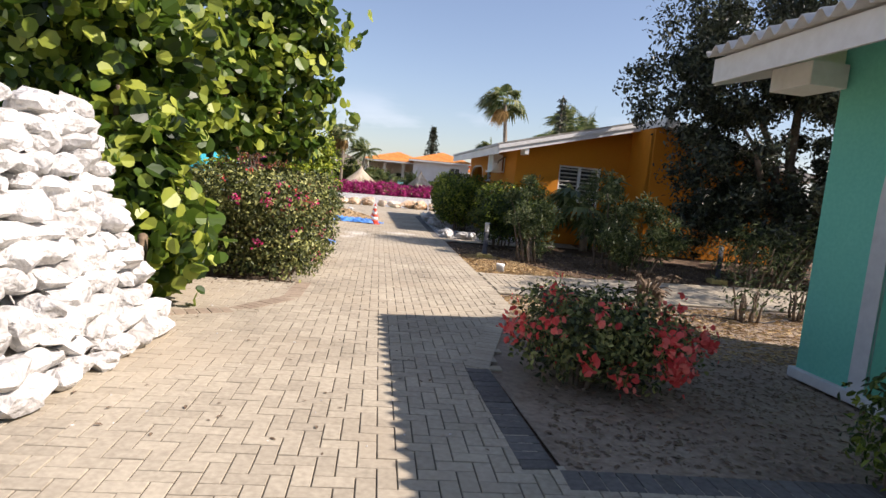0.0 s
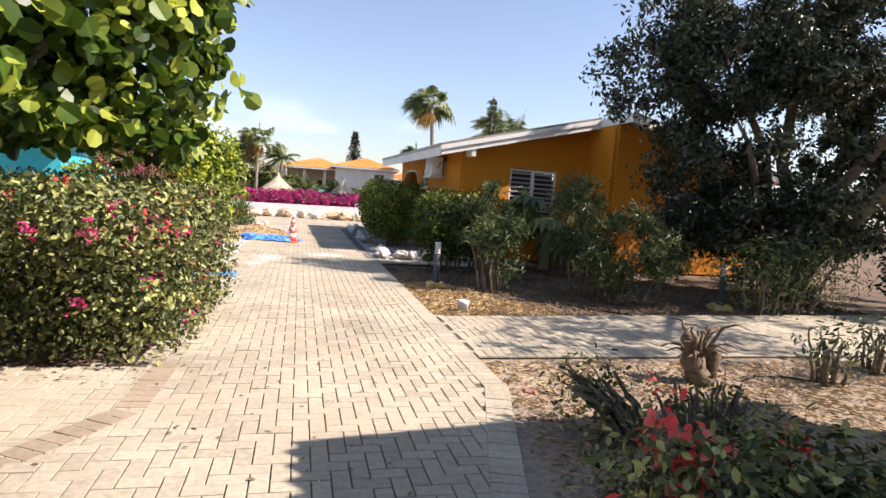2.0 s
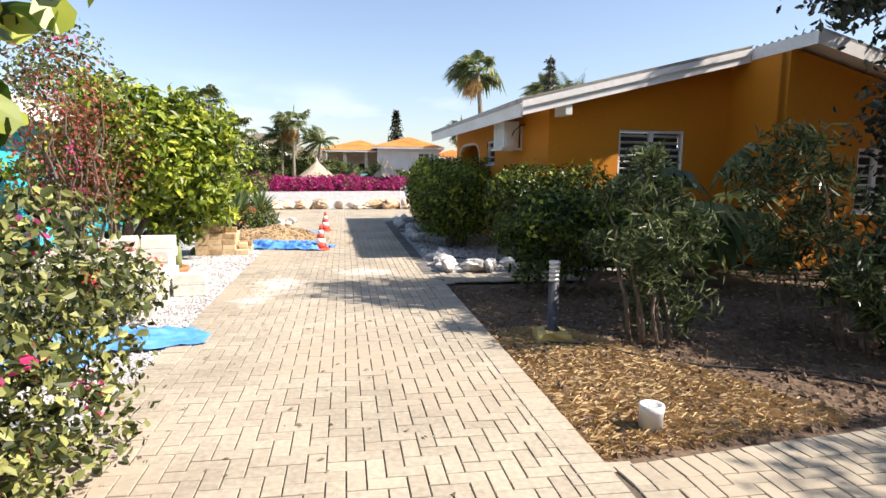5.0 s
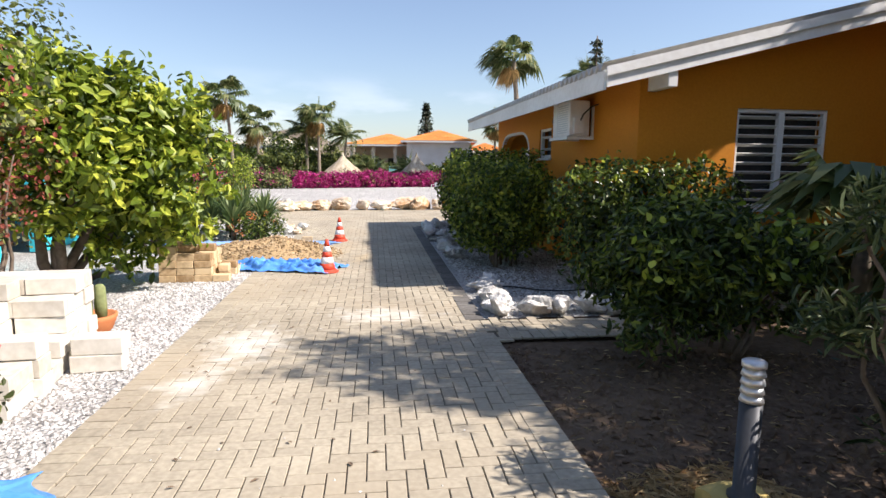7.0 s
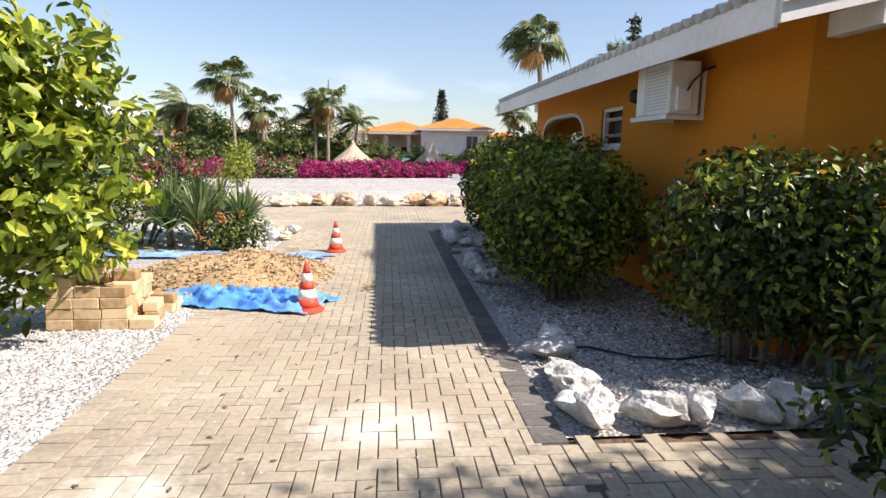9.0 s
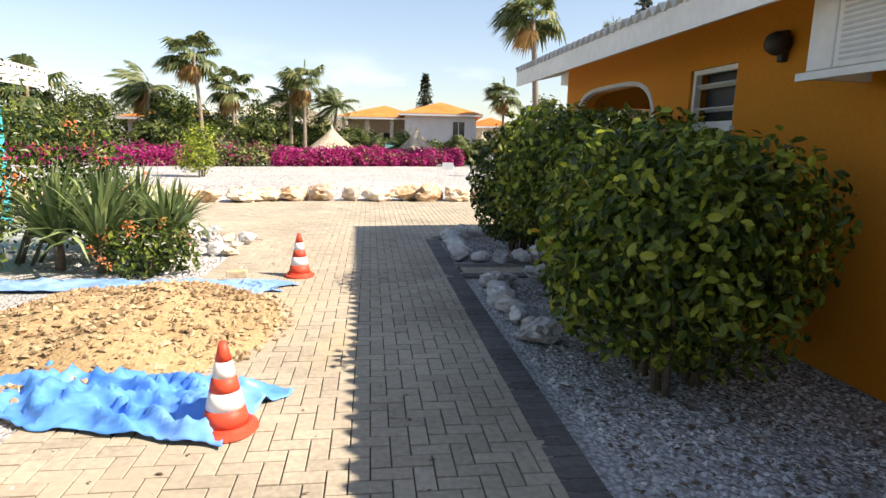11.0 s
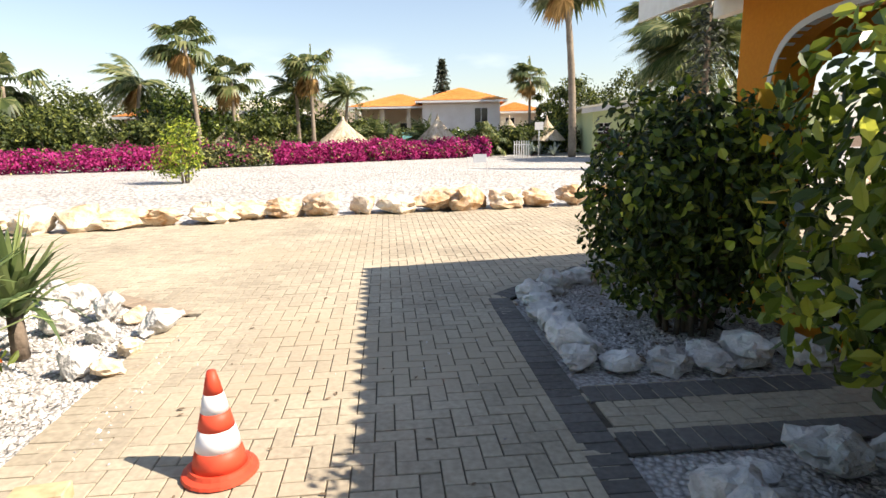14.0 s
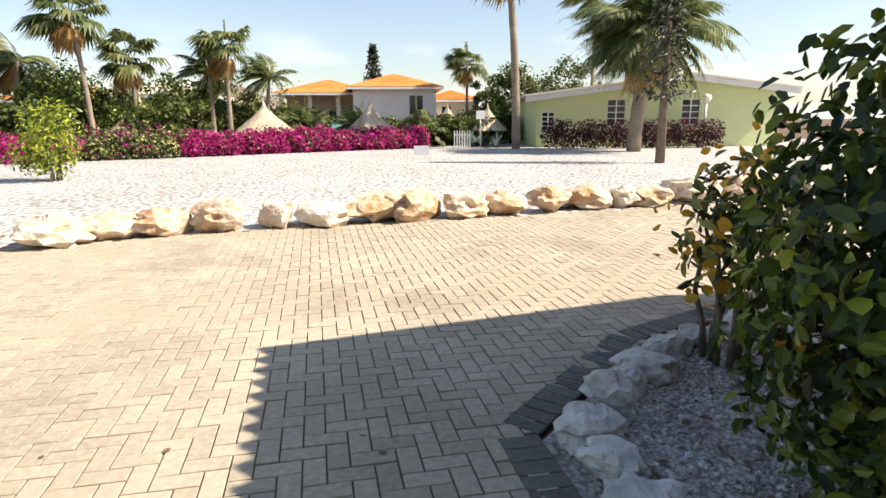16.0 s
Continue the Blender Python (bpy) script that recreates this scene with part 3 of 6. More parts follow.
def wall_with_openings(name, length, top, openings, thick, mat, parent, m, splits=()):
    """An upright wall along x from 0 to length; top(x) its height; openings: (x0, x1, sill(x), head(x)); set by m."""
    xs = {0.0, length, *splits}
    for a, b, lo, hi in openings:
        n = 32 if hi((a + b) / 2) != hi(a) else 1
        xs |= {a + (b - a) * q / n for q in range(n + 1)}
    xs = sorted(xs)
    bm = bmesh.new()

    def slab(a, b, lo, hi):
        if max(hi[0] - lo[0], hi[1] - lo[1]) < 1e-4:
            return
        vs = [bm.verts.new(m @ Vector(p)) for p in ((a, 0, lo[0]), (b, 0, lo[1]), (b, 0, hi[1]), (a, 0, hi[0]), (a, thick, lo[0]), (b, thick, lo[1]), (b, thick, hi[1]), (a, thick, hi[0]))]
        for f in ((0, 1, 2, 3), (5, 4, 7, 6), (3, 2, 6, 7), (4, 5, 1, 0), (1, 5, 6, 2), (4, 0, 3, 7)):
            bm.faces.new([vs[q] for q in f])

    for a, b in zip(xs[:-1], xs[1:]):
        mid = (a + b) / 2
        cut = [o for o in openings if o[0] < mid < o[1]]
        if cut:
            _, _, lo, hi = cut[0]
            slab(a, b, (0, 0), (lo(a), lo(b)))
            slab(a, b, (hi(a), hi(b)), (top(a), top(b)))
        else:
            slab(a, b, (0, 0), (top(a), top(b)))
    bmesh.ops.remove_doubles(bm, verts=bm.verts, dist=0.0005)
    return bm_object(name, bm, mat, parent)


def flat(z):
    return lambda x: z


def arch(a, b, spring, rise):
    def head(x):
        s = (x - (a + b) / 2) / ((b - a) / 2)
        return spring + rise * max(0.0, 1 - s ** 4) ** 0.25
    return head


def roof_sheet(name, x0, x1, y0, y1, z0, z1, mat, parent, m, pitch=0.177, amp=0.042, thick=0.012):
    """Corrugated sheeting; the waves run up the slope from x0 to x1."""
    n = int((y1 - y0) / pitch) * 8
    verts, faces = [], []
    cols = 5
    for i in range(n + 1):
        y = y0 + (y1 - y0) * i / n
        w = amp * math.cos(2 * math.pi * (y - y0) / pitch)
        for k in range(cols):
            s = k / (cols - 1)
            for t in (0, -thick):
                verts.append(m @ Vector((x0 + (x1 - x0) * s, y, z0 + (z1 - z0) * s + w + t)))
    for i in range(n):
        for k in range(cols - 1):
            a, b = (i * cols + k) * 2, ((i + 1) * cols + k) * 2
            faces.append((a, a + 2, b + 2, b))
            faces.append((a + 1, b + 1, b + 3, a + 3))
        for k in (0, cols - 1):
            a, b = (i * cols + k) * 2, ((i + 1) * cols + k) * 2
            faces.append((a, b, b + 1, a + 1))
    return mesh_object(name, verts, faces, mat, parent, True)


def louvre_window(parent, m, width, height, leaves=2, blades=10):
    """A white louvred window in an opening, from its lower left corner along x; blades tilted."""
    w = thing("window", "", "")
    for key in ("label", "category"):
        if key in w:
            del w[key]
    w.parent = parent
    fr = 0.05
    items = [((0, 0.03, 0), (width, 0.10, fr)), ((0, 0.03, height - fr), (width, 0.10, height)), ((0, 0.03, fr), (fr, 0.10, height - fr)), ((width - fr, 0.03, fr), (width, 0.10, height - fr))]
    for q in range(1, leaves):
        x = width * q / leaves
        items.append(((x - 0.045, 0.03, fr), (x + 0.045, 0.10, height - fr)))
    boxes("frame", items, WHITE, w, m, 0.004)
    boxes("sill", [((-0.04, -0.05, -0.05), (width + 0.04, 0.1, -0.003))], WHITE, w, m, 0.006)
    for q in range(blades):
        z = fr + (height - 2 * fr) * (q + 0.5) / blades
        bm = bmesh.new()
        for s in range(leaves):
            x0, x1 = width * s / leaves + (fr if s == 0 else 0.045), width * (s + 1) / leaves - (fr if s == leaves - 1 else 0.045)
            add_box(bm, (x0, -0.035, -0.005), (x1, 0.035, 0.005), m @ pose(0, 0.07, z, -28))
        bm_object("slat", bm, WHITE, w)
    # near-black sheet behind the slats: the unlit room's shade, put in as colour
    boxes("room_shade_sheet", [((fr, 0.16, fr), (width - fr, 0.17, height - fr))], DARK, w, m)
    return w


house = thing("bungalow", "orange rendered bungalow with a pale corrugated roof and white fascias", "house", BUNGALOW.translation)
house.matrix_world = BUNGALOW
IDENT = Matrix()
roof_under = lambda x: EAVE - 0.13 + SLOPE * x
# gable wall towards the side path
gable_m = pose(0.68, 0.55, 0)
wall_with_openings("wall", 3.6, lambda x: roof_under(x + 0.68), [(1.38, 2.72, flat(1.10), flat(2.42))], 0.2, ORANGE, house, gable_m)
louvre_window(house, pose(2.06, 0.55, 1.10), 1.34, 1.32)
# wing wall, one step forward
wing_top = lambda x: roof_under(RIDGE_X) - SLOPE * x
wall_with_openings("wall", 4.6, wing_top, [(1.5, 2.3, flat(1.0), flat(2.1))], 0.2, ORANGE, house, pose(4.28, -0.95, 0))
louvre_window(house, pose(5.78, -0.95, 1.0), 0.8, 1.1, 2, 6)
wall_with_openings("wall", 1.48, flat(roof_under(RIDGE_X) - 0.02), [], 0.2, ORANGE, house, pose(4.28, 0.55 , 0, 0, 0, -90))
# driveway wall, with a small window and the porch arch
west = Matrix(((0, 1, 0, 0.68), (1, 0, 0, 0.752), (0, 0, 1, 0), (0, 0, 0, 1)))
wall_with_openings("wall", 7.75, flat(roof_under(0.68)), [(3.36, 4.12, flat(1.80), flat(2.36)), (4.85, 7.3, flat(0.15), arch(4.85, 7.3, 1.5, 0.85))], 0.2, ORANGE, house, west)
band = bmesh.new()
for q in range(24):
    a0, a1 = math.pi * q / 24, math.pi * (q + 1) / 24
    vs = []
    for r in (0, 0.05):
        for a in (a0, a1):
            for px in (0.672, 0.75):
                vs.append(band.verts.new((px, 0.752 + 6.075 - math.copysign(abs(math.cos(a)) ** 0.5, math.cos(a)) * (1.225 + r), 1.5 + abs(math.sin(a)) ** 0.5 * (0.85 + r))))
    for f in ((0, 2, 6, 4), (0, 1, 3, 2), (4, 6, 7, 5), (1, 5, 7, 3)):
        band.faces.new([vs[i] for i in f])
bm_object("arch_band", band, GREYWHITE, house)
louvre_window(house, Matrix(((0, 1, 0, 0.68), (1, 0, 0, 4.112), (0, 0, 1, 1.80), (0, 0, 0, 1))), 0.76, 0.56, 1, 2)
boxes("porch_wall", [((2.9, 5.2, 0.15), (3.0, 8.29, 2.9)), ((0.9, 5.2, 0.15), (2.9, 5.3, 2.9))], WHITE, house, IDENT)
wall_with_openings("wall", 3.3, lambda x: roof_under(min(x + 0.89, RIDGE_X)), [(0.35, 1.9, flat(0.15), arch(0.35, 1.9, 1.5, 0.7))], 0.2, ORANGE, house, pose(0.89, 8.3, 0))
boxes("wall", [((4.2, 8.3, 0), (8.9, 8.5, 2.5)), ((8.7, -0.7, 0), (8.9, 8.3, 2.45))], ORANGE, house, IDENT)
boxes("floor_slab", [((0.62, 5.35, 0.0), (4.2, 9.3, 0.15))], GREYWHITE, house, IDENT, 0.01)
boxes("slab_edge", [((0.58, 5.3, 0.0), (0.617, 9.34, 0.13)), ((0.58, 9.304, 0.0), (4.2, 9.34, 0.13))], ORANGE, house, IDENT)
# roof: sheets, soffit, fascias and the projecting purlin ends
RZ = EAVE + SLOPE * RIDGE_X
roof_sheet("roof", -0.06, RIDGE_X, 0.0, LENGTH, EAVE + 0.05 - 0.06 * SLOPE, RZ + 0.05, CORRUGATED, house, IDENT)
roof_sheet("roof", RIDGE_X, 9.4, -1.5, LENGTH, RZ + 0.03, RZ + 0.03 - SLOPE * 5.1, CORRUGATED, house, IDENT)
for x0, x1, y0, y1, zz0, zz1 in ((0.02, RIDGE_X, 0.02, LENGTH - 0.02, EAVE - 0.06, RZ - 0.065), (RIDGE_X, 9.3, -1.48, LENGTH - 0.02, RZ - 0.065, RZ - 0.065 - SLOPE * 5.0)):
    mesh_object("soffit", [(x, y, z + t) for t in (0, 0.03) for x, y, z in ((x0, y0, zz0), (x1, y0, zz1), (x1, y1, zz1), (x0, y1, zz0))],
                [(3, 2, 1, 0), (4, 5, 6, 7), (0, 1, 5, 4), (1, 2, 6, 5), (2, 3, 7, 6), (3, 0, 4, 7)], WHITE, house)


def sloped_board(name, a, b, height, thick, mat, parent, m=IDENT, up=0.0):
    """A board on edge from a to b (its upper corners), thick towards +y or +x."""
    a, b = Vector(a), Vector(b)
    d = b - a
    side = Vector((-d.y, d.x, 0)).normalized() * thick
    vs = [a, b, b - Vector((0, 0, height)), a - Vector((0, 0, height))]
    vs = [m @ v for v in vs] + [m @ (v + side) for v in vs]
    return mesh_object(name, vs, [(0, 1, 2, 3), (7, 6, 5, 4), (1, 0, 4, 5), (2, 1, 5, 6), (3, 2, 6, 7), (0, 3, 7, 4)], mat, parent)


sloped_board("fascia", (-0.03, LENGTH, EAVE - 0.0), (-0.03, 0.03, EAVE - 0.0), 0.23, 0.03, WHITE, house)
sloped_board("fascia", (0.0, 0.0, EAVE - 0.005), (RIDGE_X, 0.0, RZ - 0.005), 0.20, 0.03, WHITE, house)
sloped_board("fascia", (-0.02, -0.035, EAVE + 0.03), (RIDGE_X, -0.035, RZ + 0.035), 0.11, 0.03, WHITE, house)
sloped_board("fascia", (RIDGE_X, -1.5, RZ + 0.02), (9.35, -1.5, RZ + 0.02 - SLOPE * 5.05), 0.20, 0.03, WHITE, house)
sloped_board("fascia", (RIDGE_X - 0.03, 0.0, RZ + 0.02), (RIDGE_X - 0.03, -1.5, RZ + 0.02), 0.2, 0.03, WHITE, house)
sloped_board("fascia", (0.0, LENGTH, EAVE - 0.005), (RIDGE_X, LENGTH, RZ - 0.005), 0.20, 0.03, WHITE, house)
boxes("purlin_end", [((0.78, 0.03, 2.60), (0.90, 0.55, 2.78)), ((0.78, 8.5, 2.60), (0.90, 9.15, 2.78))], WHITE, house, IDENT, 0.005)

# air conditioner and lamp on the driveway wall
ac = thing("air_conditioner", "white outdoor air conditioner unit on a wall bracket", "air conditioner")
ac.matrix_world = BUNGALOW @ pose(0.68, 1.98, 2.05)
boxes("case", [((-0.42, 0.0, 0.05), (-0.10, 0.78, 0.58))], WHITE, ac, None, 0.012)
for q in range(13):
    boxes("grille_slat", [((-0.428, 0.06, 0.10 + q * 0.034), (-0.4205, 0.50, 0.115 + q * 0.034))], GREYWHITE, ac)
boxes("panel_seam", [((-0.424, 0.545, 0.06), (-0.4205, 0.56, 0.57))], GREYWHITE, ac)
boxes("side_cover", [((-0.36, -0.045, 0.08), (-0.2, -0.002, 0.32))], WHITE, ac, None, 0.008)
boxes("bracket", [((-0.45, 0.06, 0.0), (0.0, 0.10, 0.048)), ((-0.45, 0.68, 0.0), (0.0, 0.72, 0.048)), ((-0.04, 0.06, 0.05), (-0.003, 0.10, 0.5)), ((-0.04, 0.68, 0.05), (-0.003, 0.72, 0.5)), ((-0.47, -0.05, -0.004), (-0.44, 0.8, 0.045))], WHITE, ac)
tubes("pipe", [[((-0.26, -0.05, 0.28), 0.012), ((-0.25, -0.12, 0.36), 0.012), ((-0.12, -0.1, 0.48), 0.012), ((0.0, -0.08, 0.52), 0.012)]], DARK, ac)
wl_ = thing("wall_lamp", "dark round bulkhead lamp fixed under the eave", "lamp")
wl_.matrix_world = BUNGALOW @ pose(0.675, 3.5, 2.40)
lathe("hood", [(0.03, 0.0), (0.08, 0.02), (0.095, 0.10), (0.07, 0.16), (0.02, 0.18)], DARK, wl_, 16).matrix_local = pose(0, 0, 0.02, 0, -90)
boxes("arm", [((-0.06, -0.03, -0.12), (-0.003, 0.03, 0.12))], DARK, wl_, None, 0.005)

# ---- the teal bungalow at the start ----
TEALH = pose(2.42, 5.75, 0, 0, 0, 9.0)
teal = thing("bungalow", "teal and lime rendered bungalow with an arcade and pale corrugated roof", "house")
teal.matrix_world = TEALH
T_EAVE = 2.9
# x away from the driveway, y along; verge at y=0, house lies towards -y
roof_sheet("roof", -0.13, 5.0, -12.0, 0.0, T_EAVE + 0.05, T_EAVE + 0.075 + 5.0 * SLOPE, CORRUGATED, teal, IDENT)
sloped_board("fascia", (-0.03, 0.0, T_EAVE), (-0.03, -12.0, T_EAVE), 0.22, 0.03, WHITE, teal)
sloped_board("fascia", (5.0, 0.0, T_EAVE + 5 * SLOPE), (0.0, 0.0, T_EAVE), 0.24, 0.03, WHITE, teal)
mesh_object("soffit", [(x, y, z + t) for t in (0, 0.03) for x, y, z in ((0.02, -12, T_EAVE - 0.06), (5, -12, T_EAVE - 0.06 + 4.98 * SLOPE), (5, -0.02, T_EAVE - 0.06 + 4.98 * SLOPE), (0.02, -0.02, T_EAVE - 0.06))],
            [(3, 2, 1, 0), (4, 5, 6, 7), (0, 1, 5, 4), (1, 2, 6, 5), (2, 3, 7, 6), (3, 0, 4, 7)], WHITE, teal)
teal_under = lambda x: T_EAVE - 0.1 + SLOPE * x
boxes("purlin_end", [((0.55, -0.55, 2.66), (0.92, -0.035, 2.87))], WHITE, teal, IDENT, 0.005)
twall = Matrix(((0, 1, 0, 0.95), (-1, 0, 0, -0.45), (0, 0, 1, 0), (0, 0, 0, 1)))
wall_with_openings("wall", 11.0, flat(teal_under(0.95)), [(0.75, 3.0, flat(0.1), arch(0.75, 3.0, 1.35, 0.9)), (3.7, 5.9, flat(0.1), arch(3.7, 5.9, 1.35, 0.9))], 0.22, TEAL, teal, twall)
gb = bmesh.new()
for q in range(24):
    a0, a1 = math.pi * q / 24, math.pi * (q + 1) / 24
    vs = [gb.verts.new((px, -0.45 - (1.875 - math.copysign(abs(math.cos(a)) ** 0.5, math.cos(a)) * (1.125 + r)), 1.35 + abs(math.sin(a)) ** 0.5 * (0.9 + r))) for r in (0, 0.16) for a in (a0, a1) for px in (0.944, 0.98)]
    for f in ((0, 2, 6, 4), (0, 1, 3, 2), (4, 6, 7, 5), (1, 5, 7, 3)):
        gb.faces.new([vs[i] for i in f])
for y0, y1 in ((-1.2, -1.04), (-3.61, -3.45)):
    add_box(gb, (0.944, y0, 0.0), (0.98, y1, 1.35))
bm_object("arch_band", gb, GREYWHITE, teal)
wall_with_openings("wall", 3.8, lambda x: teal_under(x + 1.17), [(0.5, 2.6, flat(0.1), arch(0.5, 2.6, 1.5, 0.8))], 0.22, LIME, teal, pose(1.17, -0.67, 0))
boxes("porch_wall", [((4.0, -11.0, 0.0), (4.2, -0.7, 3.2))], LIME, teal, IDENT)
boxes("floor_slab", [((0.9, -11.4, 0.0), (4.0, -0.4, 0.10))], GREYWHITE, teal, IDENT, 0.01)

# ---- far buildings ----


def hip_roof(name, x0, x1, y0, y1, z, rise, parent, mat=TILE, over=0.6):
    """A hipped tile roof with raised courses."""
    x0, x1, y0, y1 = x0 - over, x1 + over, y0 - over, y1 + over
    half = min(x1 - x0, y1 - y0) / 2
    if x1 - x0 >= y1 - y0:
        r0, r1 = (x0 + half, (y0 + y1) / 2), (x1 - half, (y0 + y1) / 2)
    else:
        r0, r1 = ((x0 + x1) / 2, y0 + half), ((x0 + x1) / 2, y1 - half)
    bm = bmesh.new()
    c = [(x0, y0), (x1, y0), (x1, y1), (x0, y1)]
    top = lambda p: Vector((p[0], p[1], z + rise))
    bot = lambda p: Vector((p[0], p[1], z))
    wide = x1 - x0 >= y1 - y0
    planes = [(bot(c[0]), bot(c[1]), top(r1 if wide else r0), top(r0)), (bot(c[1]), bot(c[2]), top(r1), top(r1 if wide else r0)),
              (bot(c[2]), bot(c[3]), top(r0 if wide else r1), top(r1)), (bot(c[3]), bot(c[0]), top(r0), top(r0 if wide else r1))]
    n = 12
    for a, b, p, q in planes:
        for k in range(n):
            s0, s1 = k / n, (k + 1) / n
            drop = Vector((0, 0, 0.05))
            e0, e1, f1, f0 = a.lerp(q, s0) + drop, b.lerp(p, s0) + drop, b.lerp(p, s1), a.lerp(q, s1)
            bm.faces.new([bm.verts.new(v) for v in (e0, e1, f1, f0)])
            bm.faces.new([bm.verts.new(v) for v in (a.lerp(q, s0), b.lerp(p, s0), e1, e0)])
    bm.faces.new([bm.verts.new(Vector((x, y, z - 0.02))) for x, y in c])
    ob = bm_object(name, bm, mat, parent)
    boxes("fascia", [((x0, y0, z - 0.2), (x1, y0 + 0.05, z - 0.025)), ((x0, y1 - 0.05, z - 0.2), (x1, y1, z - 0.025)), ((x0, y0 + 0.06, z - 0.2), (x0 + 0.05, y1 - 0.06, z - 0.025)), ((x1 - 0.05, y0 + 0.06, z - 0.2), (x1, y1 - 0.06, z - 0.025))], WHITE, parent)
    return ob


def far_window(parent, x, y, z, w, h):
    ob = boxes("window", [((x - 0.08, y - 0.06, z - 0.08), (x, y + 0.05, z + h + 0.08)), ((x + w, y - 0.06, z - 0.08), (x + w + 0.08, y + 0.05, z + h + 0.08)), ((x, y - 0.06, z - 0.08), (x + w, y + 0.05, z)), ((x, y - 0.06, z + h), (x + w, y + 0.05, z + h + 0.08)), ((x + w / 2 - 0.03, y - 0.05, z), (x + w / 2 + 0.03, y + 0.03, z + h))], WHITE, parent)
    boxes("pane", [((x, y - 0.02, z), (x + w, y - 0.01, z + h))], GLASS, parent)
    return ob


villa = thing("villa", "cream villa with two orange hipped tile roofs", "house")
hip_roof("roof", -11.0, -3.2, 76.0, 84.0, 3.85, 1.35, villa)
hip_roof("roof", -4.6, 2.2, 73.5, 84.5, 4.2, 1.3, villa)
hip_roof("roof", 2.0, 6.0, 77.0, 84.0, 3.3, 0.9, villa)
boxes("wall", [((-4.6, 73.5, 0), (2.2, 84, 4.15))], WHITE, villa)
boxes("wall", [((2.2, 77, 0), (6.0, 84, 3.25)), ((-11.0, 80.0, 0), (-4.6, 84, 3.8))], CREAM, villa)
boxes("pillar", [((x, 76.0, 0), (x + 0.35, 76.35, 3.8)) for x in (-11.0, -8.6, -6.2)], CREAM, villa)
far_window(villa, 0.0, 73.5, 2.0, 1.1, 1.5)
far_window(villa, 3.0, 77.0, 1.4, 0.8, 1.3)
boxes("doorway", [((-9.8, 79.9, 0), (-8.0, 79.99, 2.4)), ((-7.2, 79.9, 0.0), (-5.4, 79.99, 2.4))], GLASS, villa)

pale = thing("bungalow", "pale green bungalow with white verges and white-barred windows", "house")
PALE_RIDGE = 14.6
pale_top = lambda x: 2.72 + 0.125 * min(x, 2 * (PALE_RIDGE - 6.4) - x)
wall_with_openings("wall", 13.4, pale_top, [(3.9, 4.9, flat(1.2), flat(2.55)), (8.0, 9.0, flat(1.2), flat(2.55)), (0.3, 1.0, flat(0.9), flat(1.9))], 0.25, PALEGREEN, pale, pose(6.4, 56.2, 0, 0, 0, -6), (PALE_RIDGE - 6.4,))
pm = pose(6.4, 56.2, 0, 0, 0, -6)
for x, w, z, h in ((3.9, 1.0, 1.2, 1.35), (8.0, 1.0, 1.2, 1.35), (0.3, 0.7, 0.9, 1.0)):
    boxes("window", [((x + w * q / 2 - 0.03, 0.02, z), (x + w * q / 2 + 0.03, 0.08, z + h)) for q in range(3)] + [((x, 0.03, z + h * q / 4 - 0.025), (x + w, 0.07, z + h * q / 4 + 0.025)) for q in range(5)], WHITE, pale, pm)
    boxes("pane", [((x, 0.12, z), (x + w, 0.13, z + h))], GLASS, pale, pm)
for a, b in (((-0.7, -0.5, 2.72), (8.2, -0.5, 3.83)), ((8.2, -0.5, 3.83), (14.2, -0.5, 3.05))):
    sloped_board("fascia", a, b, 0.28, 0.06, WHITE, pale, pm)
    mesh_object("roof", [pm @ Vector((p[0], y, p[2] + 0.02 + t)) for t in (0, 0.1) for p, y in ((a, -0.55), (b, -0.55), (b, 11), (a, 11))],
                [(3, 2, 1, 0), (4, 5, 6, 7), (0, 1, 5, 4), (1, 2, 6, 5), (2, 3, 7, 6), (3, 0, 4, 7)], CREAM, pale)
boxes("wall", [((0, 0.26, 0), (0.25, 11, 2.7)), ((0.25, 10.7, 0), (13.4, 11, 2.9))], PALEGREEN, pale, pm)

turq = thing("bungalow", "turquoise bungalow with a white porch behind the shrubs", "house")
turq.matrix_world = pose(-7.4, 17.6, 0, 0, 0, 8)
boxes("wall", [((-8, 0, 0), (-0.2, 0.2, 2.6)), ((-8, 8.8, 0), (-0.2, 9, 2.6)), ((-0.2, 0, 0), (0, 2.2, 2.6)), ((-0.2, 3.4, 0), (0, 9.0, 2.6)), ((-0.2, 2.2, 2.1), (0, 3.4, 2.6))], TURQ, turq)
boxes("porch_rail", [((-6.0 + q * 0.35, -2.4, 0), (-5.94 + q * 0.35, -2.34, 1.0)) for q in range(16)] + [((-6.0, -2.42, 1.0), (-0.6, -2.32, 1.07))], WHITE, turq)
boxes("porch_post", [((-6.0, -2.44, 0), (-5.85, -2.3, 2.55)), ((-3.3, -2.44, 0), (-3.15, -2.3, 2.55)), ((-0.75, -2.44, 0), (-0.6, -2.3, 2.55))], WHITE, turq)
roof_sheet("roof", 0.5, -4.2, -2.7, 9.6, 2.62, 3.8, CORRUGATED, turq, IDENT)
boxes("fascia", [((0.45, -2.7, 2.35), (0.5, 9.6, 2.6))], WHITE, turq)
boxes("window", [((0.002, 5.0, 1.0), (0.05, 6.4, 1.1)), ((0.002, 5.0, 2.1), (0.05, 6.4, 2.2)), ((0.002, 5.0, 1.1), (0.05, 5.1, 2.1)), ((0.002, 6.3, 1.1), (0.05, 6.4, 2.1))], WHITE, turq)
boxes("pane", [((0.002, 5.1, 1.1), (0.02, 6.3, 2.1))], GLASS, turq)

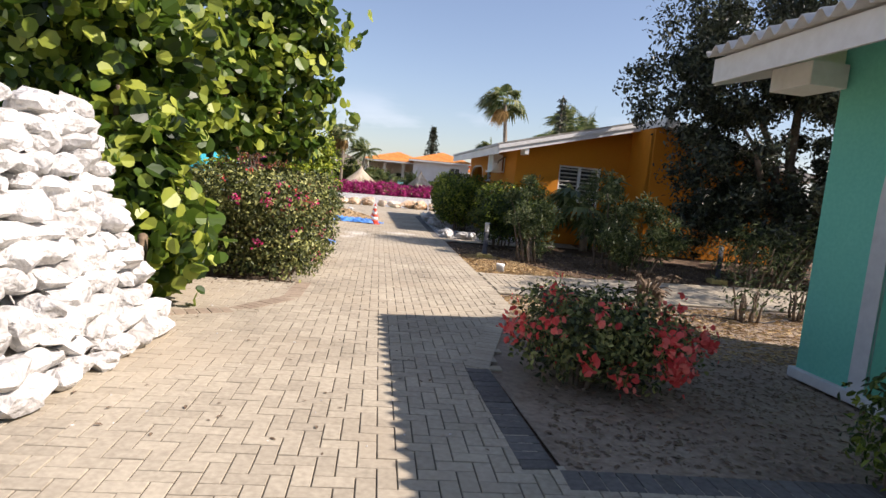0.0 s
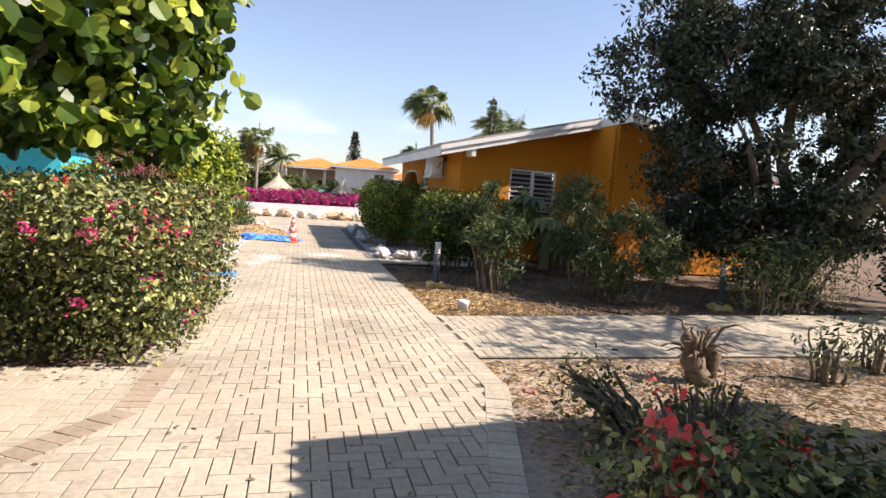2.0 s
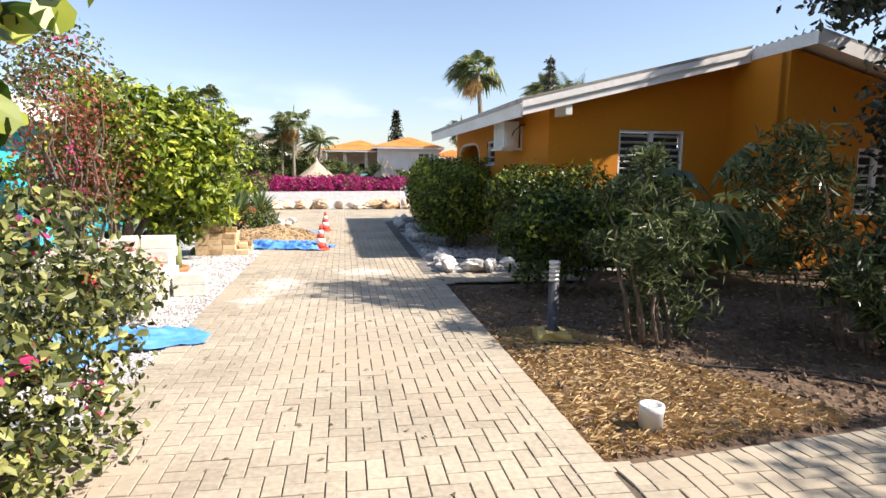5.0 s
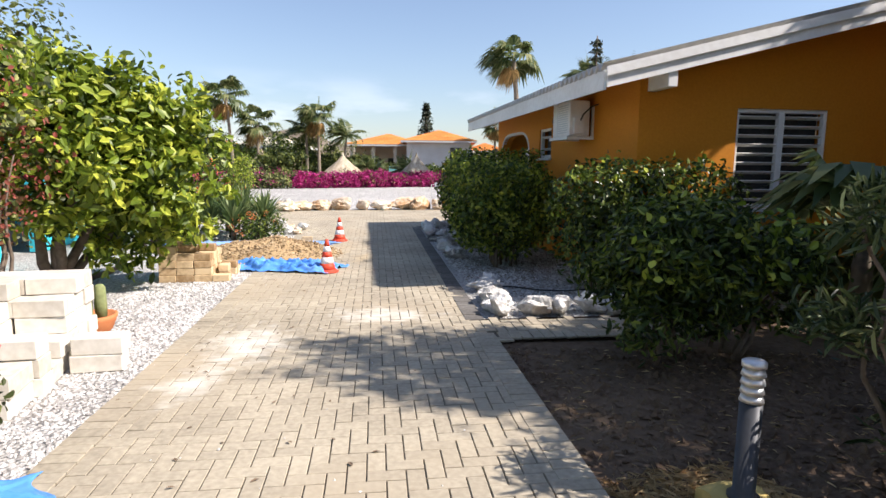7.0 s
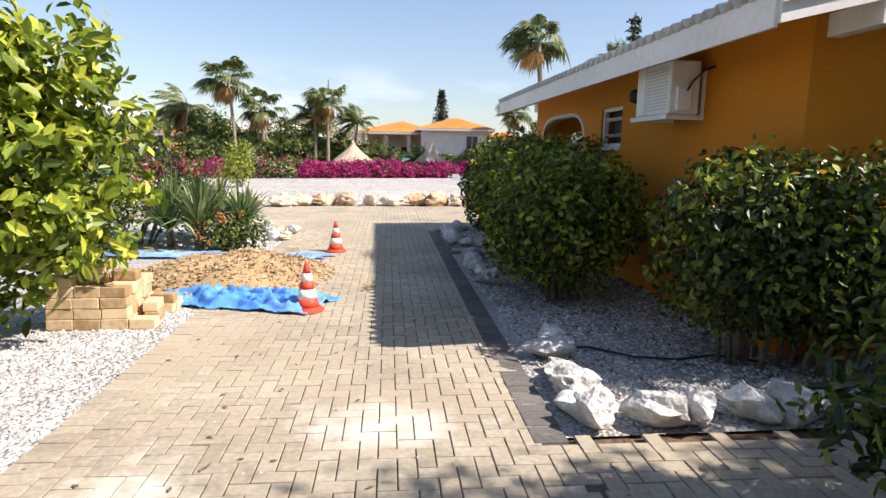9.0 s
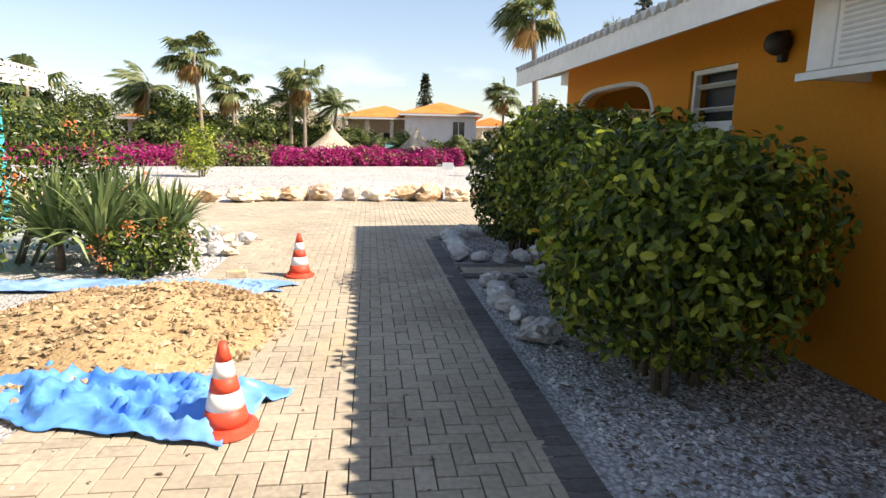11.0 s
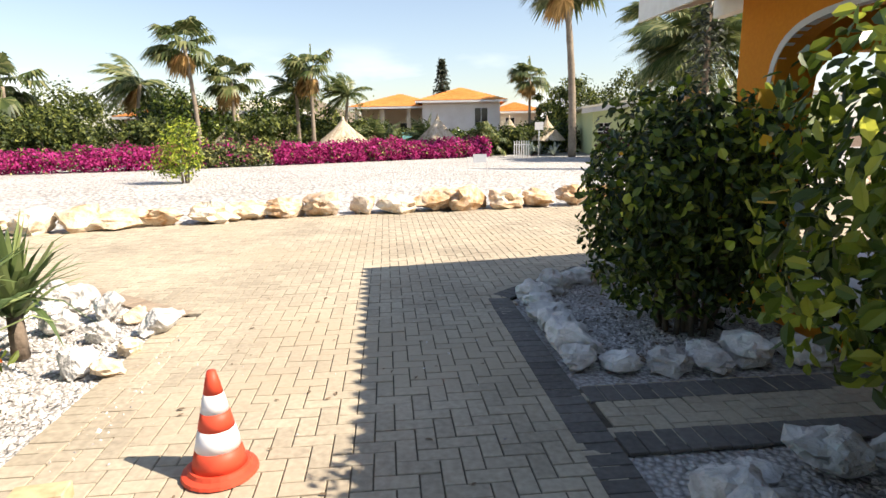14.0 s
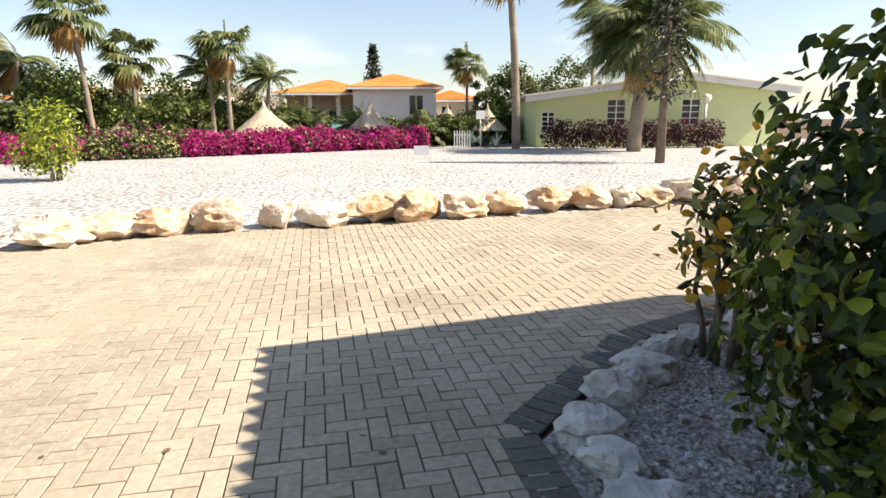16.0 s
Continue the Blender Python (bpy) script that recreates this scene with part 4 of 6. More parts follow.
for x, y, w, h, lab in ((-27.0, 66.0, 7.0, 3.0, "far cream house with a flat tiled roof among trees"), (-19.0, 64.0, 5.0, 3.2, "far pale house among palm trees")):
    hs = thing("house", lab, "house", group="far houses")
    boxes("wall", [((x, y, 0), (x + w, y + 6, h))], CREAM, hs)
    hip_roof("roof", x, x + w, y, y + 6, h + 0.02, 1.0, hs, TILE if w > 6 else CREAM)
    far_window(hs, x + 1.0, y, 1.0, 1.2, 1.2)
hill_v, hill_f = [], []
for i in range(41):
    for j in range(9):
        x = -330 + i * 9.0
        y = 520 + j * 20
        s = math.exp(-((x + 150) / 70.0) ** 2) * math.sin(math.pi * j / 8)
        hill_v.append((x, y, -1 + 36 * s + 5 * s * noise.noise(Vector((x * 0.03, y * 0.03, 0)))))
for i in range(40):
    for j in range(8):
        hill_f.append((i * 9 + j, i * 9 + j + 1, i * 9 + j + 10, i * 9 + j + 9))
tagged(mesh_object("hill", hill_v, hill_f, HILL, None, True), "dry brown hill on the horizon", "hill", kind="structure")
for x, h in ((-100.0, 31), (-91.0, 27)):
    mast = thing("radio_mast", "thin grey lattice radio mast on the hill", "mast", (x, 520, 0), "masts on the hill")
    tubes("pole", [[((0, 0, 0), 0.35), ((0, 0, h + 14), 0.15)]], STEEL, mast)


# ---- plants ----
def hedge(label, spec, mat, size, wide, kind="leaf", stems=8, seed=0, flowers=(), name="shrub", category="shrub", power=2.0, group="", **kw):
    """A shrub: stems from the ground, leaves in lumpy bodies, flowers as clusters of bracts."""
    c0 = spec[0][0]
    ob = thing(name, label, category, (c0[0], c0[1], 0), group)
    m = Matrix.Translation((-c0[0], -c0[1], 0))
    rng = random.Random(seed)
    ends = []
    for q in range(stems):
        c, r, _ = rng.choice(spec)
        ends.append((c[0] + rng.uniform(-0.5, 0.5) * r[0], c[1] + rng.uniform(-0.5, 0.5) * r[1], c[2] + rng.uniform(0.0, 0.5) * r[2]))
    lines = []
    for e in ends:
        root = (e[0] * 0.6 + c0[0] * 0.4, e[1] * 0.6 + c0[1] * 0.4, 0.0)
        lines += limbs(rng.random(), root, [e], 0.022, 0.007)
    parts = [tagged(tubes("stem", lines, BARK, ob), kind="stuff"), foliage("leaves", spec, mat, size, wide, kind, ob, seed, power=power, **kw)]
    for fmat, centres, fsize, per in flowers:
        pts = np.concatenate([np.array(c) + RNG.normal(0, fsize * 0.9, (per, 3)) for c in centres])
        v, f = leaf_verts(pts, RNG.normal(0, 1, (len(pts), 3)), fsize, 0.85, "leaf", 0.0, 1.0)
        parts.append(tagged(bulk("flowers", v, f, fmat, ob), kind="stuff"))
    for p in parts:
        p.data.transform(m)
    return ob


def skin_points(spec, n, seed, zlo=0.2, facing=None):
    """Flower places on the outside of a shrub."""
    rng = np.random.default_rng(seed)
    out = []
    while len(out) < n:
        c, r, _ = spec[rng.integers(len(spec))]
        d = rng.normal(0, 1, 3)
        d /= np.linalg.norm(d)
        if facing is not None and d @ np.array(facing) < 0.05:
            continue
        p = np.array(c) + d * np.array(r) * 1.0
        if p[2] > zlo:
            out.append(p)
    return out


# sea grape: big round leaves, from the stone wall to past the hedge
grape = thing("sea_grape_tree", "sea grape tree with large round glossy green leaves", "tree", (-4.3, 7.6, 0))
gm = Matrix.Translation((4.3, -7.6, 0))
grape_spec = [((-3.3, 10.2, 2.25), (0.95, 0.8, 0.6), 420), ((-3.05, 5.75, 1.0), (0.66, 0.6, 1.05), 900), ((-3.6, 6.6, 2.2), (1.0, 1.2, 1.2), 1100), ((-4.1, 6.2, 3.4), (1.7, 1.5, 1.3), 1300), ((-3.2, 9.6, 2.85), (1.6, 1.4, 1.05), 1600),
              ((-4.4, 8.6, 3.9), (1.9, 2.0, 1.2), 1400), ((-5.3, 6.6, 2.0), (1.2, 1.2, 1.6), 800), ((-3.0, 10.0, 3.7), (1.15, 1.2, 0.8), 700), ((-4.9, 10.6, 3.0), (1.2, 1.2, 1.0), 700)]
foliage("leaves", clumps(grape_spec, 26, 0.34, 5) + [(c, (r[0] * 0.85, r[1] * 0.85, r[2] * 0.85), k // 2) for c, r, k in grape_spec], L_GRAPE, 0.155, 1.0, "round", grape, 3, lumps=0.35, shell=0.5, spread=0.7).data.transform(gm)
tubes("trunk", limbs(4, (-4.3, 7.6, 0.0), [(-3.5, 6.2, 2.2), (-4.1, 6.2, 3.6), (-3.3, 9.6, 3.2), (-4.6, 8.8, 3.8), (-3.1, 10.2, 3.6), (-3.1, 5.8, 1.2), (-5.4, 6.6, 2.4)], 0.09, 0.02), BARK, grape, 8).data.transform(gm)

# bougainvillea hedge on the left
b_spec = [((-2.68, 8.3, 1.12), (0.86, 0.95, 0.34), 8000), ((-2.72, 9.9, 0.74), (0.86, 0.98, 0.74), 13000), ((-2.62, 8.55, 0.5), (0.84, 0.92, 0.5), 9000), ((-4.2, 8.6, 0.9), (1.0, 0.95, 0.56), 5000), ((-4.2, 10.1, 0.76), (1.0, 1.0, 0.74), 3600)]
hedge("clipped bougainvillea hedge with pink and red bracts over dense small leaves", b_spec, L_BOUG, 0.056, 0.66, stems=26, seed=21, power=7.0, lumps=0.11, shell=0.6, spread=1.2, category="hedge", name="hedge",
      flowers=((P_PINK, skin_points(b_spec[:3], 34, 5, 0.12, (1, -0.15, -0.2)), 0.042, 15), (P_CORAL, skin_points(b_spec[:3], 20, 6, 0.3, (1, -0.4, 0)), 0.034, 11)))
# flowering shrubs beyond it
r_spec = [((-4.9, 15.6, 2.2), (0.75, 0.7, 1.1), 900), ((-4.9, 15.9, 1.4), (0.7, 0.6, 0.6), 600), ((-5.6, 15.6, 2.0), (0.7, 0.8, 1.3), 600)]
hedge("loose bougainvillea shrub with faded red bracts on arching twigs", r_spec, P_DUSTY, 0.05, 0.8, stems=24, seed=31, lumps=0.5, shell=0.4,
      flowers=((L_BOUG, skin_points(r_spec, 150, 8), 0.06, 9), (P_PINK, skin_points(r_spec, 22, 9), 0.045, 10)))
low_spec = [((-3.6, 13.3, 0.42), (0.68, 0.45, 0.45), 2200), ((-4.3, 12.6, 0.55), (0.7, 0.6, 0.6), 1500)]
hedge("low ixora shrub with red flower heads beside the gravel", low_spec, L_BOUG, 0.06, 0.6, stems=12, seed=33, lumps=0.35, flowers=((P_CORAL, skin_points(low_spec, 13, 12, 0.35), 0.035, 16),))
# broad-leaved tree by the brick stack
fig = thing("broadleaf_tree", "rounded tree with broad bright yellow-green leaves and a short trunk", "tree", (-5.3, 17.5, 0))
fm = Matrix.Translation((5.3, -17.5, 0))
fig_spec = [((-4.35, 18.0, 2.1), (0.8, 0.7, 0.7), 900), ((-4.75, 17.1, 1.8), (1.25, 1.2, 1.1), 2000), ((-5.6, 17.0, 1.75), (1.1, 1.2, 1.15), 1500), ((-4.5, 17.9, 1.5), (1.05, 1.0, 1.1), 1500), ((-5.3, 17.5, 2.4), (0.95, 0.9, 0.62), 800), ((-4.6, 18.4, 0.85), (0.7, 0.6, 0.7), 600)]
foliage("leaves", [(c, r, int(k * 1.5)) for c, r, k in clumps(fig_spec, 34, 0.26, 6)] + [(c, (r[0] * 0.8, r[1] * 0.8, r[2] * 0.8), k // 2) for c, r, k in fig_spec], L_FIG, 0.135, 0.55, "leaf", fig, 41, lumps=0.32, shell=0.5, spread=0.75).data.transform(fm)
tubes("trunk", limbs(9, (-5.3, 17.5, 0), [(-4.6, 17.1, 1.9), (-5.6, 16.9, 1.9), (-4.5, 18.0, 1.6), (-5.2, 17.6, 2.6), (-4.6, 18.4, 1.0)], 0.075, 0.015), BARK, fig, 8).data.transform(fm)
far_left = [((-8.8, 21.5, 3.6), (1.6, 1.4, 1.3), 1800), ((-10.5, 20.5, 1.8), (2.0, 1.5, 1.6), 2200), ((-9.0, 24.0, 1.3), (1.6, 1.5, 1.2), 1800)]
hedge("dark green shrubbery beside the turquoise bungalow", far_left, L_FAR, 0.12, 0.6, stems=10, seed=44)
mid_left = [((-6.3, 21.9, 1.05), (0.9, 0.8, 1.0), 2800), ((-6.9, 23.4, 1.2), (1.3, 1.1, 1.2), 3600), ((-6.0, 24.3, 0.9), (0.7, 0.7, 0.9), 1800)]
hedge("tall ixora shrubbery with orange-red flower heads", mid_left, L_HEDGE, 0.085, 0.5, stems=16, seed=46, lumps=0.35, flowers=((P_ORANGE, skin_points(mid_left, 30, 3, 0.5), 0.04, 12), (P_CORAL, skin_points(mid_left, 14, 4, 0.5), 0.035, 12)))
ix = [((-4.55, 23.0, 0.28), (0.62, 0.6, 0.33), 1500)]
hedge("low ixora with orange flower heads at the gravel corner", ix, L_HEDGE, 0.08, 0.5, stems=8, seed=47, lumps=0.4, flowers=((P_ORANGE, skin_points(ix, 14, 5, 0.2), 0.035, 14),))


def sword_plant(loc, height, n, seed, name="yucca", label="yucca with stiff sword-shaped leaves", mat=None, trunk=0.15, group="yuccas", width=0.028):
    """A rosette of sword leaves on a short trunk."""
    rng = random.Random(seed)
    ob = thing(name, label, "plant", loc, group)
    verts, faces = [], []
    for q in range(n):
        a = rng.uniform(0, 6.28)
        lean = rng.uniform(0.05, 1.5) * (0.6 + 0.4 * q / n)
        L = height * rng.uniform(0.7, 1.05)
        side = Vector((-math.sin(a), math.cos(a), 0))
        base = len(verts)
        for k in range(6):
            s = k / 5
            th = lean * (0.75 + 0.4 * s * s)
            p = Vector((math.cos(a) * math.sin(th), math.sin(a) * math.sin(th), math.cos(th))) * L * s + Vector((0, 0, trunk * rng.uniform(0.8, 1)))
            w = width * (1 - s ** 3) * (0.5 + min(1, s * 4) * 0.5)
            up = Vector((0, 0, 0.25 * w))
            verts += [p - side * w + up, p, p + side * w + up]
        for k in range(5):
            for c in (0, 1):
                i = base + k * 3 + c
                faces.append((i, i + 1, i + 4, i + 3))
    mesh_object("leaves", verts, faces, mat or L_YUCCA, ob)
    tubes("trunk", [[((0, 0, 0), 0.06), ((0, 0, trunk + 0.05), 0.05)]], BARK, ob)
    return ob


for q, (x, y, h) in enumerate(((-5.05, 22.9, 1.0), (-4.55, 23.45, 0.9), (-5.6, 23.0, 1.15), (-5.2, 24.1, 1.0), (-4.8, 24.4, 0.8), (-5.8, 24.6, 1.0), (-5.3, 23.5, 1.1))):
    sword_plant((x, y, 0), h, 60, 50 + q, trunk=0.3, width=0.034)

# shrubs on the right
coral = [((1.15, 4.75, 0.40), (0.55, 0.62, 0.40), 3600), ((1.5, 4.7, 0.40), (0.52, 0.6, 0.39), 3400), ((1.3, 5.4, 0.36), (0.5, 0.45, 0.33), 900), ((1.9, 4.9, 0.32), (0.4, 0.42, 0.32), 700)]
hedge("bougainvillea bush with coral red bracts in the sandy bed", coral, L_BOUG, 0.05, 0.6, stems=18, seed=61, lumps=0.45, shell=0.4, category="shrub",
      flowers=((P_CORAL, skin_points(coral, 32, 7, 0.15, (-0.3, -1, 0.7)), 0.06, 22),))
dryb = [((2.1, 6.6, 0.25), (0.6, 0.5, 0.3), 260), ((1.3, 6.7, 0.3), (0.4, 0.5, 0.3), 420)]
hedge("sparse half-dry bougainvillea with few leaves", dryb, L_BOUG, 0.045, 0.55, stems=64, seed=63, lumps=0.5, shell=0.3, flowers=((P_CORAL, skin_points(dryb, 3, 3), 0.03, 10),))
near_edge = [((2.75, 3.2, 0.35), (0.4, 0.35, 0.38), 900)]
hedge("small dark green shrub beside the arcade", near_edge, L_HEDGE, 0.06, 0.5, stems=8, seed=64)
ole1 = [((1.58, 15.3, 0.84), (0.72, 0.55, 0.55), 4800), ((2.15, 15.35, 0.74), (0.55, 0.55, 0.5), 2400), ((1.2, 15.1, 0.62), (0.42, 0.4, 0.4), 1500)]
hedge("leafy green shrub with upright shoots", clumps(ole1, 16, 0.26, 65) + ole1[:1], L_HEDGE, 0.085, 0.42, stems=14, seed=65, lumps=0.4, spread=1.0, floor=0.15, flowers=((L_FIG, skin_points(ole1, 60, 5, 0.8), 0.08, 5),))
small_ole = [((1.85, 12.95, 1.1), (0.5, 0.7, 0.8), 1900), ((2.0, 13.0, 0.55), (0.5, 0.5, 0.45), 800)]
hedge("open young oleander with narrow upright leaves", clumps(small_ole, 16, 0.2, 3), L_OLEANDER, 0.12, 0.17, stems=12, seed=69, lumps=0.4, spread=1.1, droop=-0.3, name="oleander")
ole2 = [((4.0, 12.25, 0.85), (0.85, 0.6, 0.75), 4200), ((3.45, 13.4, 1.2), (0.6, 0.6, 0.75), 2000)]
hedge("oleander with narrow grey-green leaves", clumps(ole2, 26, 0.24, 4), L_OLEANDER, 0.13, 0.17, stems=15, seed=66, lumps=0.4, spread=1.1, droop=-0.2, name="oleander")
ole3 = [((6.2, 11.9, 0.7), (1.0, 0.7, 0.7), 1100), ((7.6, 12.3, 0.8), (0.9, 0.8, 0.8), 900)]
hedge("oleander with narrow leaves under the dark tree", ole3, L_OLEANDER, 0.12, 0.17, stems=16, seed=67, lumps=0.4, spread=1.1, name="oleander")


hedge_specs = [
    ([((1.65, 18.0, 0.98), (0.78, 0.58, 0.76), 5200), ((2.5, 17.8, 0.98), (0.75, 0.55, 0.75), 3000)], 71),
    ([((0.42, 19.95, 0.98), (0.86, 0.62, 0.74), 6200), ((0.5, 20.75, 0.96), (0.88, 0.6, 0.75), 5200)], 72),
    ([((0.25, 22.3, 1.3), (0.86, 0.72, 0.68), 5200), ((1.15, 22.4, 1.25), (0.7, 0.65, 0.68), 3000)], 73),
    ([((0.02, 24.92, 1.0), (0.7, 0.58, 0.84), 5600), ((0.55, 25.05, 0.95), (0.6, 0.55, 0.78), 2600)], 74),
]
for spec, seed in hedge_specs:
    spec = [(c, r, int(k * 1.4)) for c, r, k in spec]
    hedge("clipped hedge shrub with glossy oval leaves, a few yellowed", spec, L_SHRUB if seed in (72, 73) else L_HEDGE, 0.074, 0.62, droop=0.55, stems=6 if seed == 73 else 16, seed=seed, power=3.2, lumps=0.2, shell=0.55, group="hedge shrubs beside the driveway", floor=0.26 if seed == 71 else 0.15,
          flowers=((L_YELLOW, skin_points(spec, 9, seed, 0.4), 0.07, 2), (L_FIG, [p for p in skin_points(spec, 70, seed + 5, 0.9)], 0.066, 6)))
yl = [((0.23, 26.58, 0.85), (0.36, 0.36, 0.45), 420)]
hedge("thin croton with yellowing bronze leaves", yl, L_BOUG, 0.11, 0.42, stems=9, seed=75, name="croton", flowers=((L_YELLOW, skin_points(yl, 34, 4, 0.4), 0.09, 3),))

# dark tree over the side path
dark = thing("shade_tree", "large dark shade tree with fine dense foliage", "tree", (8.2, 14.0, 0))
dm = Matrix.Translation((-8.2, -14.0, 0))
d_spec = [((8.0, 8.1, 4.7), (2.2, 1.0, 0.9), 2600), ((8.6, 9.2, 5.1), (2.0, 1.0, 0.9), 2200), ((9.5, 10.8, 4.9), (1.8, 1.4, 1.2), 4000), ((5.0, 14.0, 4.2), (1.3, 1.0, 1.0), 3600), ((5.3, 13.8, 5.3), (1.2, 1.0, 0.9), 2600), ((6.0, 13.6, 6.4), (1.4, 1.0, 0.9), 2600), ((7.7, 13.7, 3.2), (2.5, 1.7, 2.2), 24000), ((6.4, 14.2, 4.5), (1.7, 1.4, 1.3), 10000), ((9.3, 13.2, 5.0), (2.6, 2.2, 1.9), 18000), ((9.0, 12.8, 1.6), (2.8, 1.4, 1.6), 18000), ((7.6, 13.5, 6.0), (1.8, 1.8, 1.2), 7000), ((8.6, 16.6, 5.7), (2.4, 1.7, 1.4), 13000), ((11.8, 15.8, 4.4), (2.6, 2.2, 2.2), 12000), ((7.1, 14.2, 1.6), (1.1, 0.8, 1.5), 8000), ((6.2, 14.6, 1.9), (0.8, 0.8, 1.6), 6500), ((12.0, 12.8, 3.0), (2.6, 2.0, 2.9), 16000)]
foliage("leaves", [(c, r, int(k * 0.8)) for c, r, k in clumps(d_spec, 60, 0.4, 9)], L_DARK, 0.115, 0.5, "leaf", dark, 81, lumps=0.5, shell=0.25, floor=0.3).data.transform(dm)
tubes("trunk", limbs(10, (8.2, 14.0, 0), [(6.6, 14.3, 4.8), (9.6, 13.2, 5.4), (7.6, 13.5, 6.4), (9.4, 12.6, 2.4), (6.4, 13.4, 3.4), (11.2, 12.6, 3.4), (8.2, 8.4, 4.8), (9.0, 10.6, 5.0)], 0.16, 0.02), BARK, dark, 8).data.transform(dm)
stump = thing("tree_stump", "gnarled dead stump with broken branches", "stump", (2.86, 8.0, 0))
sr0 = random.Random(77)
tubes("branch", limbs(11, (0, 0.02, 0.12), [(sr0.uniform(-0.28, 0.36), sr0.uniform(-0.25, 0.25), sr0.uniform(0.2, 0.55)) for _ in range(30)], 0.024, 0.006, 1.3), TWIG, stump, 6)
tubes("bole", [[((0.04, 0, -0.03), 0.15), ((0.0, 0.03, 0.1), 0.10), ((-0.06, 0.0, 0.2), 0.115), ((-0.04, 0.05, 0.3), 0.07), ((-0.09, 0.04, 0.4), 0.085), ((-0.1, 0.03, 0.44), 0.05)], [((0.12, 0.05, -0.03), 0.09), ((0.17, 0.04, 0.12), 0.06), ((0.15, 0.02, 0.24), 0.075), ((0.2, 0.0, 0.34), 0.035)]], TWIG, stump, 9)
for q, (x, y) in enumerate(((4.3, 8.1), (5.3, 8.6))):
    bush = [((x, y, 0.35), (0.45, 0.4, 0.35), 170)]
    hedge("thin young shrub with sparse leaves on bare twigs", bush, L_OLEANDER, 0.07, 0.4, stems=12, seed=90 + q, group="young shrubs", lumps=0.4)


# ---- palms ----
def palm(loc, height, crown, seed, fan=True, fronds=26, dry=8, lean=(0.0, 0.0), label="", wind=(-0.35, 0.1), thick=0.11, name="palm_tree", group="palms"):
    """A palm: ringed trunk, feather or fan fronds swept by the wind, and a skirt of dry ones."""
    rng = random.Random(seed)
    crown *= 1.25 if fan else 1.1
    ob = thing(name, label or ("fan palm with wind-swept fronds" if fan else "feather palm with long drooping fronds"), "palm tree", loc, group)
    top = Vector((lean[0], lean[1], height))
    line = []
    for i in range(14):
        s = i / 13
        line.append((Vector((lean[0] * s * s, lean[1] * s * s, height * s)), thick * (1.25 - 0.4 * s) * (1.0 + (0.06 if i % 2 else -0.04))))
    tubes("trunk", [line], PALM_BARK, ob, 10)
    for part, n, mat in (("fronds", fronds, L_PALM), ("dry_fronds", dry, L_PALM_DRY)):
        if not n:
            continue
        verts, faces = [], []
        for q in range(n):
            a = 2 * math.pi * (q / n) + rng.uniform(-0.25, 0.25)
            el = rng.uniform(-0.35, 1.2) if part == "fronds" else rng.uniform(-1.4, -0.9)
            d = Vector((math.cos(a) * math.cos(el) + wind[0], math.sin(a) * math.cos(el) + wind[1], math.sin(el))).normalized()
            L = crown * rng.uniform(0.8, 1.1) * (0.75 if part != "fronds" else 1)
            pts = []
            p = top.copy()
            dd = d.copy()
            for k in range(9):
                pts.append(p.copy())
                p = p + dd * L / 8
                dd = (dd + Vector((wind[0] * 0.12, wind[1] * 0.12, -0.2 if not fan else -0.08))).normalized()
            side = d.cross(Vector((0, 0, 1)))
            side = side.normalized() if side.length > 0.01 else Vector((1, 0, 0))
            if fan:
                hub = pts[4]
                fwd = (pts[5] - pts[4]).normalized()
                i = len(verts)
                w = 0.018
                verts += [top - side * w, top + side * w, hub + side * w, hub - side * w]
                faces.append((i, i + 1, i + 2, i + 3))
                up = side.cross(fwd).normalized()
                for r in range(17):
                    t = (r / 16 - 0.5) * 3.6
                    ray = (fwd * math.cos(t) + side * math.sin(t)).normalized()
                    rl = L * 0.55 * (0.75 + 0.25 * math.cos(t)) * rng.uniform(0.85, 1.1)
                    perp = up.cross(ray).normalized() * rl * 0.095
                    mid = hub + ray * rl * 0.55
                    tip = hub + ray * rl + Vector((wind[0] * 0.35, wind[1] * 0.2, -0.45)) * rl
                    i = len(verts)
                    verts += [hub, mid - perp, tip, mid + perp]
                    faces.append((i, i + 1, i + 2, i + 3))
            else:
                for k in range(1, 9):
                    a0, b0 = pts[k - 1], pts[k]
                    i = len(verts)
                    w = 0.03 * (1 - k / 10)
                    verts += [a0 - side * w, a0 + side * w, b0 + side * w, b0 - side * w]
                    faces.append((i, i + 1, i + 2, i + 3))
                    fwd = (b0 - a0).normalized()
                    for h in range(4):
                        o = a0.lerp(b0, h / 4)
                        ll = L * 0.26 * math.sin(math.pi * min(0.96, (k + h / 4) / 9.5 + 0.12)) * rng.uniform(0.8, 1.15)
                        for sg in (-1, 1):
                            ray = (side * sg * 0.8 + fwd * 0.7 + Vector((wind[0] * 0.4, wind[1] * 0.4, -0.35))).normalized()
                            perp = fwd * ll * 0.085
                            mid = o + ray * ll * 0.5
                            i = len(verts)
                            verts += [o, mid - perp, o + ray * ll + Vector((0, 0, -0.18 * ll)), mid + perp]
                            faces.append((i, i + 1, i + 2, i + 3))
        mesh_object(part, verts, faces, mat, ob)
    return ob


